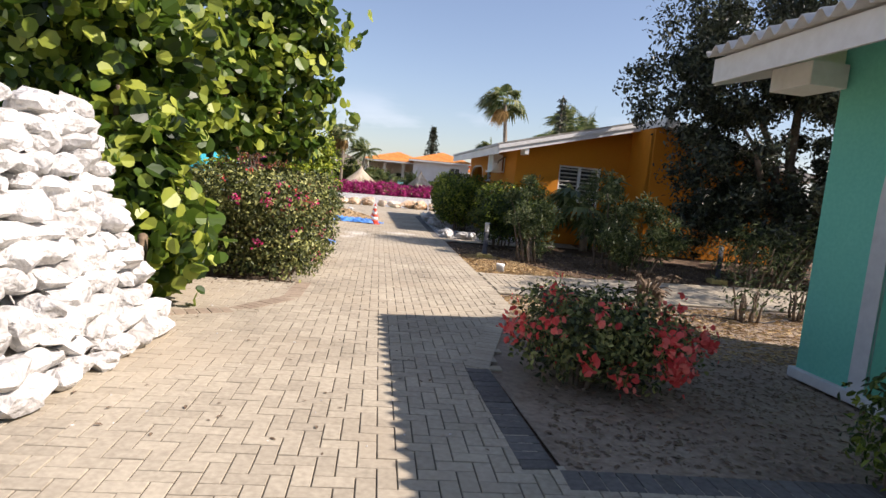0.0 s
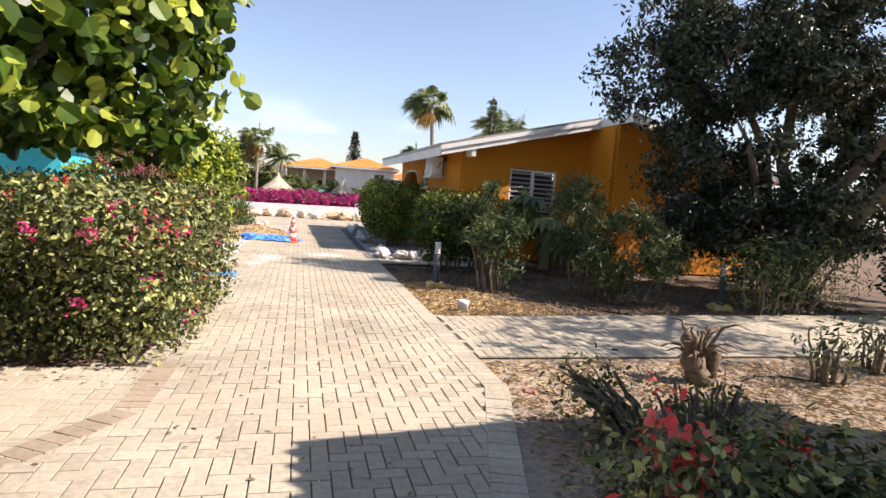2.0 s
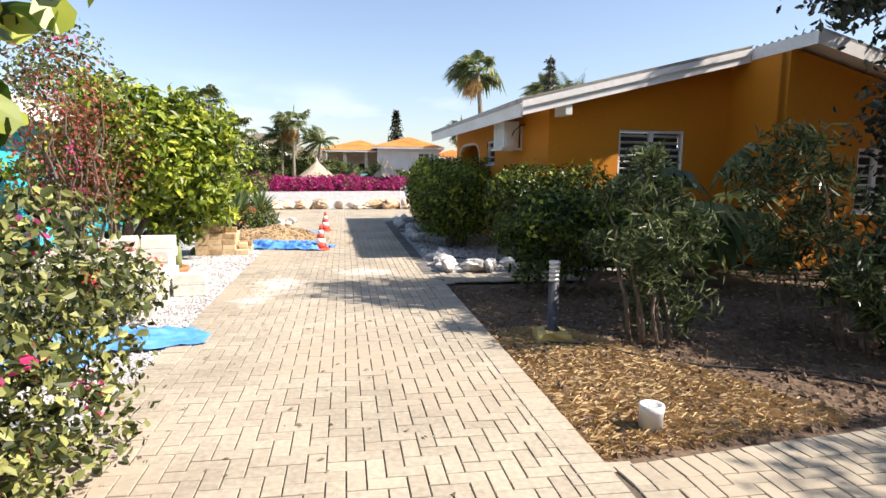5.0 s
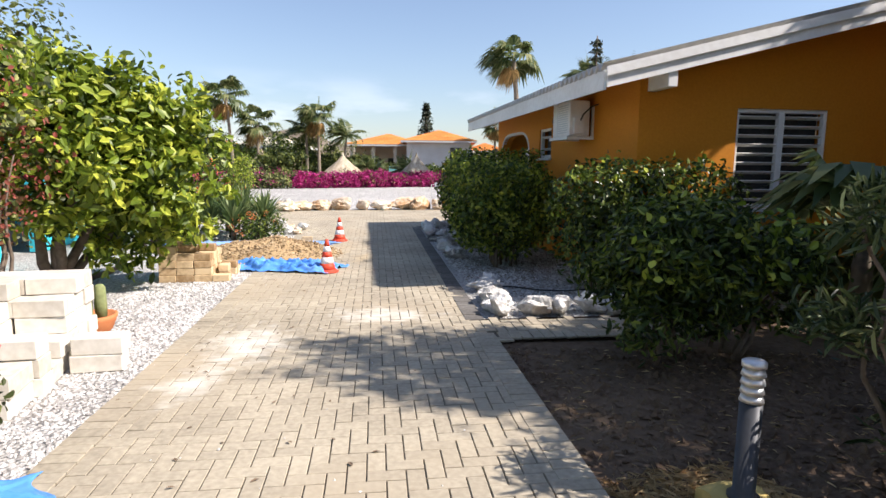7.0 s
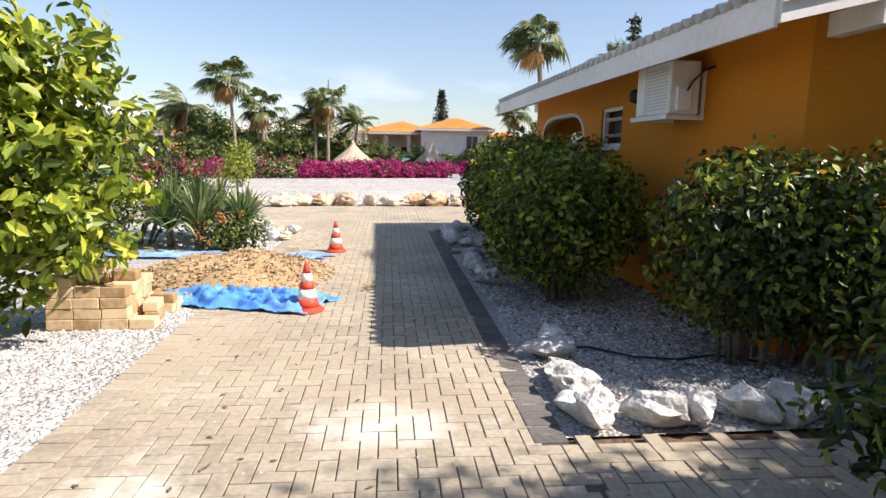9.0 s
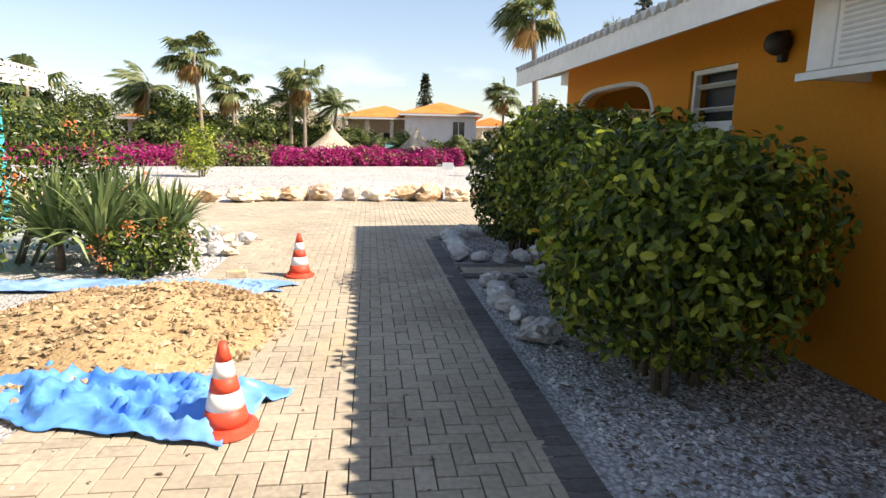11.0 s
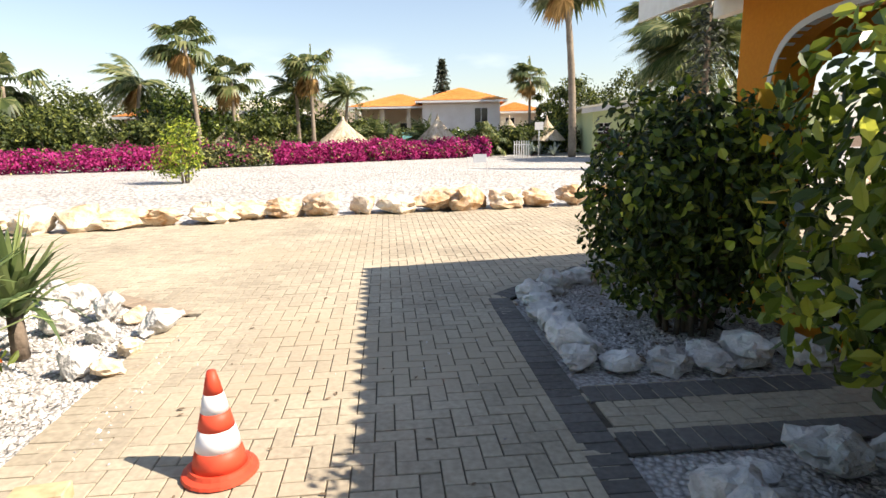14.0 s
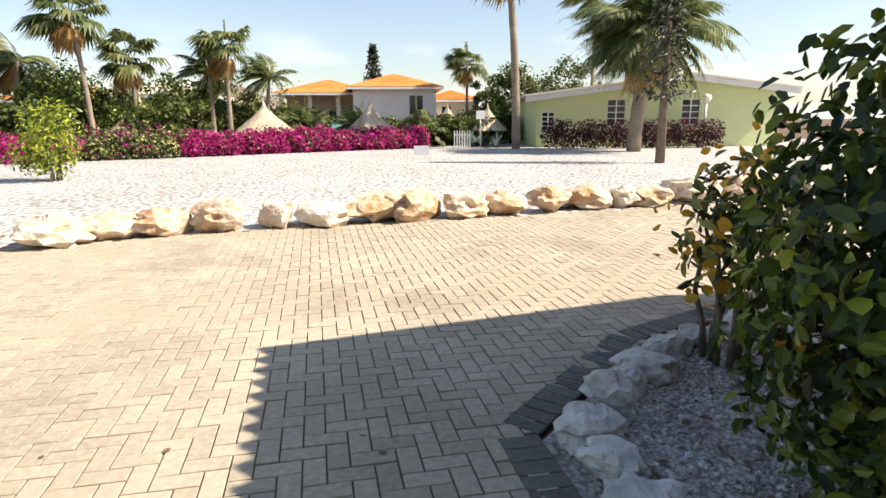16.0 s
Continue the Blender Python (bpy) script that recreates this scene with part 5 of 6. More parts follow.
palm((5.0, 55.0, 0), 9.3, 2.0, 101, True, 30, 6, (-0.6, 0), "tall slender fan palm with wind-blown crown", thick=0.19)
palm((9.8, 50.8, 0), 5.3, 4.2, 102, False, 84, 16, (0.7, 0), "date palm with a dense crown of grey-green feather fronds", thick=0.27)
palm((-15.9, 53.5, 0), 6.3, 1.7, 104, True, 28, 14, (-0.4, 0), "tall fan palm with a skirt of dry brown leaves", thick=0.11)
palm((-20.5, 55.5, 0), 4.5, 2.8, 105, False, 30, 12, (0.5, 0), "wind-swept feather palm with dry lower fronds", wind=(-0.8, 0.1))
palm((-15.0, 56.5, 0), 4.6, 1.6, 106, True, 24, 12, (0, 0), "fan palm with a brown skirt")
palm((-10.6, 58.0, 0), 5.4, 1.6, 107, True, 26, 16, (0, 0), "fan palm with golden dry leaves")
palm((-11.8, 59.0, 0), 4.2, 2.2, 108, False, 26, 0, (0, 0))
palm((-9.0, 60.0, 0), 4.0, 2.2, 109, False, 24, 0, (0.3, 0), wind=(-0.5, 0))
palm((-25.5, 52.0, 0), 4.2, 1.9, 110, True, 26, 6, (0, 0))
palm((4.6, 72.0, 0), 5.8, 1.7, 111, True, 30, 8, (0, 0), "fan palm beside the villa")
palm((-6.6, 58.5, 0), 0.9, 2.0, 112, False, 34, 0, (0, 0), "low clump of feather palm beside the sunshade")
palm((-3.6, 59.0, 0), 1.0, 2.1, 113, False, 34, 0, (0, 0), "low clump of feather palm by the villa")
palm((0.3, 58.0, 0), 0.9, 1.3, 114, True, 22, 4, (0, 0), "low fan palm at the field's edge")
palm((11.5, 62.0, 0), 9.0, 2.6, 115, False, 30, 0, (0, 0), "tall feather palm behind the pale bungalow")
palm((3.9, 16.5, 0), 0.9, 1.3, 116, True, 20, 0, (0, 0), "low fan palm against the orange wall", wind=(0, 0), thick=0.1)


def norfolk_pine(loc, height, seed, spread=0.17):
    rng = random.Random(seed)
    ob = thing("norfolk_pine", "tall tiered norfolk island pine far off", "tree", loc, "norfolk pines")
    tubes("trunk", [[((0, 0, 0), height * 0.02), ((0, 0, height), 0.03)]], BARK, ob)
    pts, outs = [], []
    tiers = 15
    for t in range(tiers):
        z = height * (0.25 + 0.75 * t / tiers)
        R = height * spread * (1 - t / (tiers + 0.5)) + 0.15
        n = 7
        for q in range(n):
            a = 6.28 * q / n + t
            for s in range(14):
                r = R * (s + 1) / 14
                pts.append((math.cos(a) * r, math.sin(a) * r, z + 0.25 * r + rng.uniform(-0.05, 0.05)))
                outs.append((math.cos(a), math.sin(a), 0.6))
    v, f = leaf_verts(np.array(pts), np.array(outs), height * (0.045 if spread > 0.12 else 0.026), 0.45, "leaf", -0.1, 0.5)
    bulk("needles", v, f, L_DARK, ob)
    return ob


norfolk_pine((-3.5, 103.5, 0), 11.2, 1)
norfolk_pine((7.6, 43.3, 0), 8.6, 2, 0.10)


# ---- far planting, sunshades and the field ----
def bougainvillea_run():
    """The magenta bank along the far edge of the field, as separate bushes."""
    pts = [(-25.0, 44.5), (-19.0, 45.8), (-14.5, 48.0), (-11.0, 49.8), (-8.6, 51.4), (-6.6, 52.7), (-4.7, 53.8), (-2.8, 54.9), (-1.0, 55.9), (0.3, 56.5)]
    for q, ((ax, ay), (bx, by)) in enumerate(zip(pts[:-1], pts[1:])):
        c = ((ax + bx) / 2, (ay + by) / 2 + 0.6, 0.5)
        half = math.hypot(bx - ax, by - ay) / 2
        spec = [((c[0] + s * (bx - ax) * 0.3, c[1] + s * (by - ay) * 0.3, 0.5), (half * 0.62, 0.9, 0.62 + 0.08 * ((q * 7) % 3)), 1500) for s in (-1, 0, 1)]
        pale_part = q == 2
        hedge("bougainvillea bush covered in magenta bracts", spec, L_BOUG if pale_part else P_MAGENTA, 0.13, 0.85, stems=6, seed=120 + q, lumps=0.3, group="bougainvillea bank", name="bougainvillea",
              flowers=((P_MAGENTA if pale_part else L_BOUG, skin_points(spec, 60, q), 0.1, 6),))


bougainvillea_run()
bush_rng = random.Random(5)
far_bushes = [(-28, 50, 2.6, 2.6), (-24.5, 53, 2.4, 2.4), (-22, 50, 1.8, 1.8), (-18, 56, 2.6, 2.6), (-17.5, 51.5, 1.6, 1.5), (-13, 55, 1.8, 1.7), (-14, 61, 3.0, 3.0), (-10.8, 62, 2.4, 2.3), (-8.2, 62.5, 2.0, 1.6), (-21, 61, 3, 3.2), (-27, 60, 3.4, 3.4),
              (-5.0, 66, 1.8, 1.2), (-1.2, 62, 1.5, 1.1), (1.2, 60.5, 1.6, 1.15), (3.2, 60.0, 1.4, 1.15), (4.6, 62.5, 1.8, 1.4), (8.2, 70.0, 3.0, 4.2), (11.5, 71, 3.4, 4.8), (6.4, 71.5, 1.8, 3.2), (-34, 56, 4, 3.4), (-38, 50, 4, 3), (-33, 46, 3, 2.0), (-30, 70, 5, 3.4), (-16, 74, 5, 3.4)]
for q, (x, y, r, h) in enumerate(far_bushes):
    h *= 1.38
    r *= 1.1
    spec = [((x + bush_rng.uniform(-0.5, 0.5) * r, y + bush_rng.uniform(-0.4, 0.4) * r, h * bush_rng.uniform(0.45, 0.62)), (r * bush_rng.uniform(0.6, 0.85), r * 0.7, h * bush_rng.uniform(0.42, 0.55)), 1500) for _ in range(4)]
    hedge("far dense green tree in the garden belt", clumps(spec, 14, r * 0.26, q), L_FAR if q % 3 else L_HEDGE, 0.24, 0.6, "lite", stems=6, seed=150 + q, lumps=0.28, shell=0.45, group="garden belt trees", name="tree", category="tree")
yt = [((-10.75, 39.8, 0.95), (0.85, 0.8, 0.7), 900), ((-10.6, 39.9, 1.6), (0.7, 0.7, 0.6), 500), ((-10.9, 39.8, 0.5), (0.8, 0.7, 0.4), 400)]
hedge("young yellow-green tree standing on the gravel field", yt, L_FIG, 0.13, 0.45, stems=9, seed=200, name="young_tree", category="tree", lumps=0.4)
pb = [((7.2 + q * 1.55, 54.3 - q * 0.12, 0.75), (1.0, 0.5, 0.75), 1200) for q in range(6)]
hedge("dark maroon hedge along the pale bungalow", pb, L_MAROON, 0.14, 0.6, stems=12, seed=201, power=3, lumps=0.2, category="hedge", name="hedge", flowers=((P_MAGENTA, skin_points(pb, 20, 3, 0.3), 0.06, 5),))
for q, (x, y) in enumerate(((2.6, 56.6), (3.4, 57.0), (4.2, 56.4), (3.0, 57.6))):
    sword_plant((x, y, 0), 0.9, 26, 210 + q, "agave", "grey-green agave rosette at the field's edge", L_AGAVE, 0.05, "agaves", 0.07)


def sunshade(loc, r, h, seed):
    """A thatched umbrella on a pole."""
    rng = np.random.default_rng(seed)
    ob = thing("thatched_sunshade", "thatched palm-leaf sunshade on a wooden pole", "sunshade", loc, "thatched sunshades")
    tubes("pole", [[((0, 0, 0), 0.07), ((0, 0, h * 0.9), 0.06)]], BARK, ob)
    k = 900
    a, s = rng.uniform(0, 6.28, k), rng.uniform(0, 0.92, k) ** 0.8
    base = h * 0.45
    rad = r * (0.05 + 0.95 * s ** 1.25)
    zz = h - (h - base) * s
    p = np.stack([np.cos(a) * rad, np.sin(a) * rad, zz], 1)
    s2 = np.minimum(s + 0.28, 1.08)
    rad2 = r * (0.05 + 0.95 * s2 ** 1.25)
    p2 = np.stack([np.cos(a) * rad2, np.sin(a) * rad2, h - (h - base) * s2 - 0.05], 1)
    t = np.stack([-np.sin(a), np.cos(a), 0 * a], 1) * 0.07 * r
    up = rng.uniform(0, 0.07, k)[:, None] * np.array([0, 0, 1])
    v = np.stack([p - t * 0.4 + up, p2 - t + up, p2 + t + up, p + t * 0.4 + up], 1)
    bulk("thatch", v, [(0, 1, 2, 3)], THATCH, ob)
    lathe("cap", [(0.12 * r, h - 0.12), (0.05 * r, h + 0.12), (0.01, h + 0.3)], THATCH, ob, 10)
    return ob


for q, (x, y, r, h) in enumerate(((-8.5, 56.8, 1.5, 2.3), (-2.8, 57.5, 1.25, 2.35), (-14.6, 56.0, 1.5, 2.5), (-12.8, 56.8, 1.2, 2.2), (2.0, 62.0, 1.1, 2.3), (4.2, 59.5, 1.1, 2.2))):
    sunshade((x, y, 0), r, h, q)
boxes_pool = thing("pool_wall", "low turquoise tiled pool wall between the sunshades", "pool")
boxes("tiles", [((-5.4, 62.0, 0), (-3.4, 62.4, 1.5))], POOL, boxes_pool, None, 0.03)
sg = thing("notice_stand", "white wire-framed notice stand on the gravel", "sign", (-0.9, 42.1, 0))
boxes("frame", [((-0.36, -0.02, 0), (-0.33, 0.01, 0.62)), ((0.33, -0.02, 0), (0.36, 0.01, 0.62)), ((-0.33, -0.02, 0.59), (0.33, 0.01, 0.62)), ((-0.33, -0.02, 0.2), (0.33, 0.01, 0.22))], WHITE, sg)
boxes("panel", [((-0.15, -0.03, 0.42), (0.33, 0.0, 0.72))], GREYWHITE, sg)
fence = thing("fence", "short white picket fence at the field's edge", "fence", (1.7, 55.4, 0))
boxes("picket", [((q * 0.14, 0, 0), (q * 0.14 + 0.05, 0.04, 0.95)) for q in range(7)] + [((0, 0.045, 0.7), (0.95, 0.07, 0.76))], WHITE, fence)
sl = thing("street_lamp", "garden lamp with an opal globe on a grey pole", "lamp", (15.0, 54.0, 0))
tubes("pole", [[((0, 0, 0), 0.06), ((0, 0, 2.35), 0.045)]], STEEL, sl)
lathe("globe", [(0.05, 2.33), (0.2, 2.42), (0.25, 2.56), (0.2, 2.7), (0.05, 2.78)], LAMP_GLASS, sl, 14)
sp = thing("sign_post", "small white sign on a thin pole among agaves", "sign", (3.2, 55.8, 0))
tubes("pole", [[((0, 0, 0), 0.03), ((0, 0, 1.9), 0.03)]], STEEL, sp)
boxes("board", [((-0.25, -0.04, 1.55), (0.25, -0.032, 2.0))], WHITE, sp)

# ---- rocks ----
rr = random.Random(3)
far_line = [(-19.0, 26.75), (-14.0, 28.1), (-8.4, 29.85), (-4.6, 31.6), (-1.0, 32.35), (2.5, 33.2), (7.0, 34.6), (12.0, 36.1)]
for (ax, ay), (bx, by) in zip(far_line[:-1], far_line[1:]):
    d = math.hypot(bx - ax, by - ay)
    n = int(d / 0.62)
    for q in range(n):
        t = (q + rr.uniform(0.3, 0.7)) / n
        rock(rr.random(), (ax + (bx - ax) * t + rr.uniform(-0.1, 0.1), ay + (by - ay) * t + 0.15 + rr.uniform(-0.1, 0.12), -0.01), rr.uniform(0.30, 0.46), ROCK_WARM, "rough yellowish limestone boulder edging the gravel field", "boulders along the gravel field", rr.uniform(0.4, 0.62))
bed_line = [(-0.06, 16.75), (-0.06, 18.4)]
bed_line1 = [(-0.47, 20.7), (-0.71, 22.85)]
bed_line2 = [(-0.98, 24.05), (-1.13, 25.8), (-0.2, 26.85), (1.2, 27.5)]


def rock_line(pts, step, lo, hi, mat, label, group, side=0.14):
    for (ax, ay), (bx, by) in zip(pts[:-1], pts[1:]):
        d = math.hypot(bx - ax, by - ay)
        n = max(1, int(d / step))
        nx, ny = (by - ay) / d * side, -(bx - ax) / d * side
        for q in range(n):
            t = (q + rr.uniform(0.35, 0.65)) / n
            rock(rr.random(), (ax + (bx - ax) * t + nx + rr.uniform(-0.03, 0.03), ay + (by - ay) * t + ny, -0.01), rr.uniform(lo, hi), mat, label, group, rr.uniform(0.5, 0.75))


EDGE_ROCK = ("pale grey coral rock edging the gravel bed", "rocks round the gravel bed")
for pts in (bed_line, bed_line1, bed_line2):
    rock_line(pts, 0.25, 0.105, 0.165, ROCK, *EDGE_ROCK)
rock_line([(2.3, 17.0), (0.0, 16.62)], 0.31, 0.135, 0.185, ROCK, *EDGE_ROCK, 0.1)
rock_line([(0.55, 23.0), (-0.45, 22.78)], 0.27, 0.12, 0.17, ROCK, *EDGE_ROCK, 0.06)
rock_line([(-0.75, 24.03), (0.75, 24.21)], 0.27, 0.11, 0.165, ROCK, *EDGE_ROCK, -0.08)
for x, y, s in ((-4.00, 24.10, 0.12), (-4.42, 24.76, 0.15), (-4.06, 24.95, 0.18), (-4.43, 25.23, 0.12), (-5.08, 25.55, 0.15), (-4.19, 24.10, 0.18), (-4.06, 24.50, 0.12), (-5.24, 25.42, 0.15), (-4.7, 25.3, 0.2), (-5.1, 25.6, 0.22), (-5.5, 25.85, 0.18), (-4.9, 24.95, 0.2), (-6.0, 26.0, 0.2)):
    rock(rr.random(), (x, y, -0.015), s * 0.78, ROCK_WARM if abs(s - 0.12) < 0.001 else ROCK, "white coral rock at the planted corner", "rocks at the planted corner")

# dry-laid stone wall end beside the start
heap = thing("stone_wall", "whitewashed dry-stone wall end stepping down to the ground", "wall", (-2.9, 4.0, 0))
hr = random.Random(8)
core = bmesh.new()
prof = [(-2.55, 0.0), (-2.75, 0.5), (-2.95, 0.95), (-3.08, 1.35), (-3.2, 1.75), (-6.0, 1.75), (-6.0, 0.0)]
lo_ = [core.verts.new((x + 2.9, -0.7, z)) for x, z in prof]
hi_ = [core.verts.new((x + 2.9, 0.75, z)) for x, z in prof]
core.faces.new(lo_)
core.faces.new(hi_[::-1])
for q in range(len(prof)):
    w = (q + 1) % len(prof)
    core.faces.new([lo_[q], hi_[q], hi_[w], lo_[w]])
bm_object("core", core, ROCK, heap)
for level in range(13):
    z = level * 0.145
    edge = -2.36 - 0.43 * z
    for q in range(9):
        y = 3.15 + q * 0.215 + hr.uniform(-0.04, 0.04)
        s = hr.uniform(0.11, 0.18)
        o = rock(hr.random(), (edge + hr.uniform(-0.05, 0.05) + 2.9, y - 4.0, z), s, ROCK, "", "", hr.uniform(0.5, 0.75), "stone", heap)
    for q in range(12):
        x = edge - 0.15 - q * 0.24
        o = rock(hr.random(), (x + 2.9 + hr.uniform(-0.04, 0.04), 3.18 - 4.0 + hr.uniform(-0.05, 0.05), z), hr.uniform(0.12, 0.19), ROCK, "", "", hr.uniform(0.5, 0.75), "stone", heap)
post = thing("post", "weathered wooden post behind the stone wall", "post", (-2.75, 5.35, 0))
lathe("shaft", [(0.045, 0), (0.047, 0.5), (0.043, 0.78), (0.02, 0.8)], TWIG, post, 9)


# ---- building materials and cones ----
def cone(loc, turn):
    ob = thing("traffic_cone", "red and white rubber traffic cone on the pavers", "traffic cone", loc, "traffic cones")
    ob.rotation_euler = (0, 0, turn)
    prof = lambda z: 0.135 - (0.135 - 0.028) * z / 0.47
    lathe("base", [(0.165, 0.0), (0.175, 0.008), (0.17, 0.022), (0.145, 0.032), (0.137, 0.05)], CONE_RED, ob, 24, False)
    cuts = [(0.045, 0.14, CONE_RED), (0.14, 0.235, CONE_WHITE), (0.235, 0.315, CONE_RED), (0.315, 0.40, CONE_WHITE), (0.40, 0.505, CONE_RED)]
    for lo, hi, mat in cuts:
        lathe("band", [(prof(lo), lo), (prof((lo + hi) / 2) + 0.001, (lo + hi) / 2), (prof(hi), hi)], mat, ob, 28)
    return ob


cone((-2.31, 19.22, 0.002), 0.3)
cone((-2.78, 22.95, 0.002), 0.1)


def stack(name, label, category, m, rows, size, mat, seed, piece):
    """A stack of blocks: rows are lists of (x, y, turned, layers), by block cells."""
    rng = random.Random(seed)
    ob = thing(name, label, category)
    ob.matrix_world = m
    L, W, H = size
    me = None
    for x, y, turned, layers in rows:
        for k in range(layers):
            if me is None:
                bm = bmesh.new()
                add_box(bm, (-L / 2, -W / 2, 0), (L / 2, W / 2, H - 0.003), None, 0.006)
                b = bm_object(piece, bm, mat, ob)
                me = b.data
            else:
                b = new(piece, me)
                b.parent = ob
            b.location = (x * L + rng.uniform(-0.05, 0.05) * L, y * W + rng.uniform(-0.03, 0.03) * W, k * H)
            b.rotation_euler = (0, 0, (math.pi / 2 if turned else 0) + rng.uniform(-0.05, 0.05))
            b.scale = (rng.uniform(0.95, 0.99), rng.uniform(0.94, 0.98), 1)
    return ob


stack("brick_stack", "loose stack of yellow bricks on the gravel", "bricks", pose(-4.36, 18.42, -0.015, 0, 0, 10),
      [(x, y, False, 4 + (1 if (x * 3 + y * 5) % 4 == 0 else 0)) for x in range(3) for y in range(5)] + [(3, 0, False, 1), (3, 2, True, 2), (3, 4, False, 2), (3.2, 5, True, 1), (1.0, 1, False, 6)], (0.235, 0.14, 0.10), BRICK_Y, 4, "brick")
stack("block_stack", "stepped stack of large cream concrete blocks on the gravel", "blocks", pose(-4.4, 14.4, -0.015, 0, 0, 14),
      [(0, y, False, 2 + (y % 3)) for y in range(5)] + [(1, y, False, (2, 4, 5, 5, 5)[y]) for y in range(5)] + [(2, y, False, (1, 2, 4, 5, 5)[y]) for y in range(5)] + [(2.1, -1.2, False, 3), (1.1, -1.3, True, 2), (2.2, -2.6, True, 2), (3.1, 1.1, False, 2), (0.1, -1.1, False, 1)] + [(-1, y, False, (1, 3, 3, 4, 4)[y]) for y in range(5)], (0.39, 0.21, 0.14), BLOCK, 5, "block")
pot = thing("cactus_pot", "terracotta bowl with cut cactus stems", "plant pot", (-3.84, 15.75, -0.01))
lathe("bowl", [(0.10, 0), (0.17, 0.08), (0.21, 0.18), (0.22, 0.22), (0.19, 0.22), (0.17, 0.17)], TERRACOTTA, pot, 22)
for q, (x, y, h) in enumerate(((-0.06, 0.02, 0.62), (0.06, 0.05, 0.5), (0.0, -0.08, 0.4))):
    lathe("stem", [(0.05, 0.16), (0.056, h * 0.6), (0.05, h - 0.03), (0.03, h)], CACTUS, pot, 9).location = (x, y, 0)
for q, (x, y, z) in enumerate(((-3.72, 15.45, 0.0), (-3.73, 15.46, 0.11))):
    can = thing("plastic_bucket", "bright yellow plastic container beside the blocks", "bucket", (x, y, z - 0.01), "yellow containers")
    lathe("body", [(0.05, 0), (0.062, 0.1), (0.065, 0.115), (0.055, 0.12)], YELLOW_PLASTIC, can, 16)


log = thing("log", "weathered dead branch lying on the gravel under the tree", "log", (-5.41, 18.32, 0.04))
tubes("branch", limbs(21, (0, 0, 0), [(-1.2, -0.75, 0.0), (-0.03, 0.95, 0.01), (-0.5, 0.1, 0.12)], 0.05, 0.03, 0.05), BARK, log, 8)


def tarp(name, label, loc, sx, sy, turn, seed, mat, lift=0.09, rim=0.0):
    """A crumpled plastic sheet."""
    nx, ny = 64, 44
    verts, faces = [], []
    off = Vector((seed * 7.3, seed * 3.1, 0))
    for i in range(nx):
        for j in range(ny):
            u, v = i / (nx - 1) * 2 - 1, j / (ny - 1) * 2 - 1
            w = 1 + 0.16 * noise.noise(Vector((u * 1.4, v * 1.4, seed)))
            fold = max(0.0, 1 - 2.6 * abs(noise.noise(Vector((u * sx * 2.6 + v * 0.8, v * sy * 5.0, 0)) + off))) ** 2
            crease = max(0.0, 1 - 3.0 * abs(noise.noise(Vector((u * sx * 6 - v * 2.0, v * sy * 8 + u, 2)) + off))) ** 2
            h = lift * (0.85 * fold + 0.4 * crease)
            verts.append((u * sx * w, v * sy * (1 + 0.2 * noise.noise(Vector((u * 3, v, seed + 5)))), 0.012 + h * (1 - 0.6 * max(abs(u), abs(v)) ** 6) + rim * max(0, 1 - (u * u + v * v))))
    for i in range(nx - 1):
        for j in range(ny - 1):
            a = i * ny + j
            faces.append((a, a + ny, a + ny + 1, a + 1))
    ob = mesh_object(name, verts, faces, mat, None, True)
    s = ob.modifiers.new("thickness", "SOLIDIFY")
    s.thickness = 0.004
    ob.location, ob.rotation_euler = (*loc, ), (0, 0, radians(turn))
    return tagged(ob, label, "tarpaulin", "blue tarpaulins")


tarp("tarpaulin", "crumpled bright blue tarpaulin in front of the earth heap", (-3.1, 19.5, 0.0), 0.92, 0.36, -10, 1, TARP, 0.13)
tarp("tarpaulin", "pale blue tarpaulin edge behind the earth heap", (-4.5, 22.25, 0.0), 1.7, 0.22, 5, 2, TARP_PALE, 0.05)
tarp("tarpaulin", "pale blue tarpaulin corner on the pavers", (-3.15, 22.2, 0.0), 0.22, 0.38, -14, 3, TARP_PALE, 0.05)
tarp("tarpaulin", "folded blue tarpaulin bundle lying on the gravel", (-3.25, 12.62, 0.0), 0.85, 0.30, 24, 4, TARP, 0.05, 0.10)
tarp("tarpaulin", "small crumpled end of blue tarpaulin", (-3.35, 12.05, 0.0), 0.3, 0.2, 10, 5, TARP, 0.1)
lb = thing("loose_brick", "single yellow brick lying on the tarpaulin", "brick", (-3.4, 22.62, 0.05))
boxes("body", [((-0.11, -0.055, 0), (0.11, 0.055, 0.075))], BRICK_Y, lb, pose(0, 0, 0, 0, 0, 14), 0.006)

# earth heap with stones
hv, hf = [], []
NH = 44
for i in range(NH):
    for j in range(NH):
        u, v = i / (NH - 1) * 2 - 1, j / (NH - 1) * 2 - 1
        r = math.hypot(u, v)
        z = max(0, 1 - r * r) ** 0.8 * 0.24 * (1 + 0.5 * noise.noise(Vector((u * 2, v * 2, 3)))) + 0.05 * noise.noise(Vector((u * 7, v * 7, 1))) * max(0, 1.1 - r)
        hv.append((u * 1.25 - 3.75 - 0.05 * v, v * 1.4 + 20.95, z - 0.012 + 0.004 * (r < 1.0)))
for i in range(NH - 1):
    for j in range(NH - 1):
        a = i * NH + j
        hf.append((a, a + NH, a + NH + 1, a + 1))
tagged(mesh_object("earth_heap", hv, hf, HEAP, None, True), "heap of yellow-brown earth and rubble on the driveway", "earth heap")


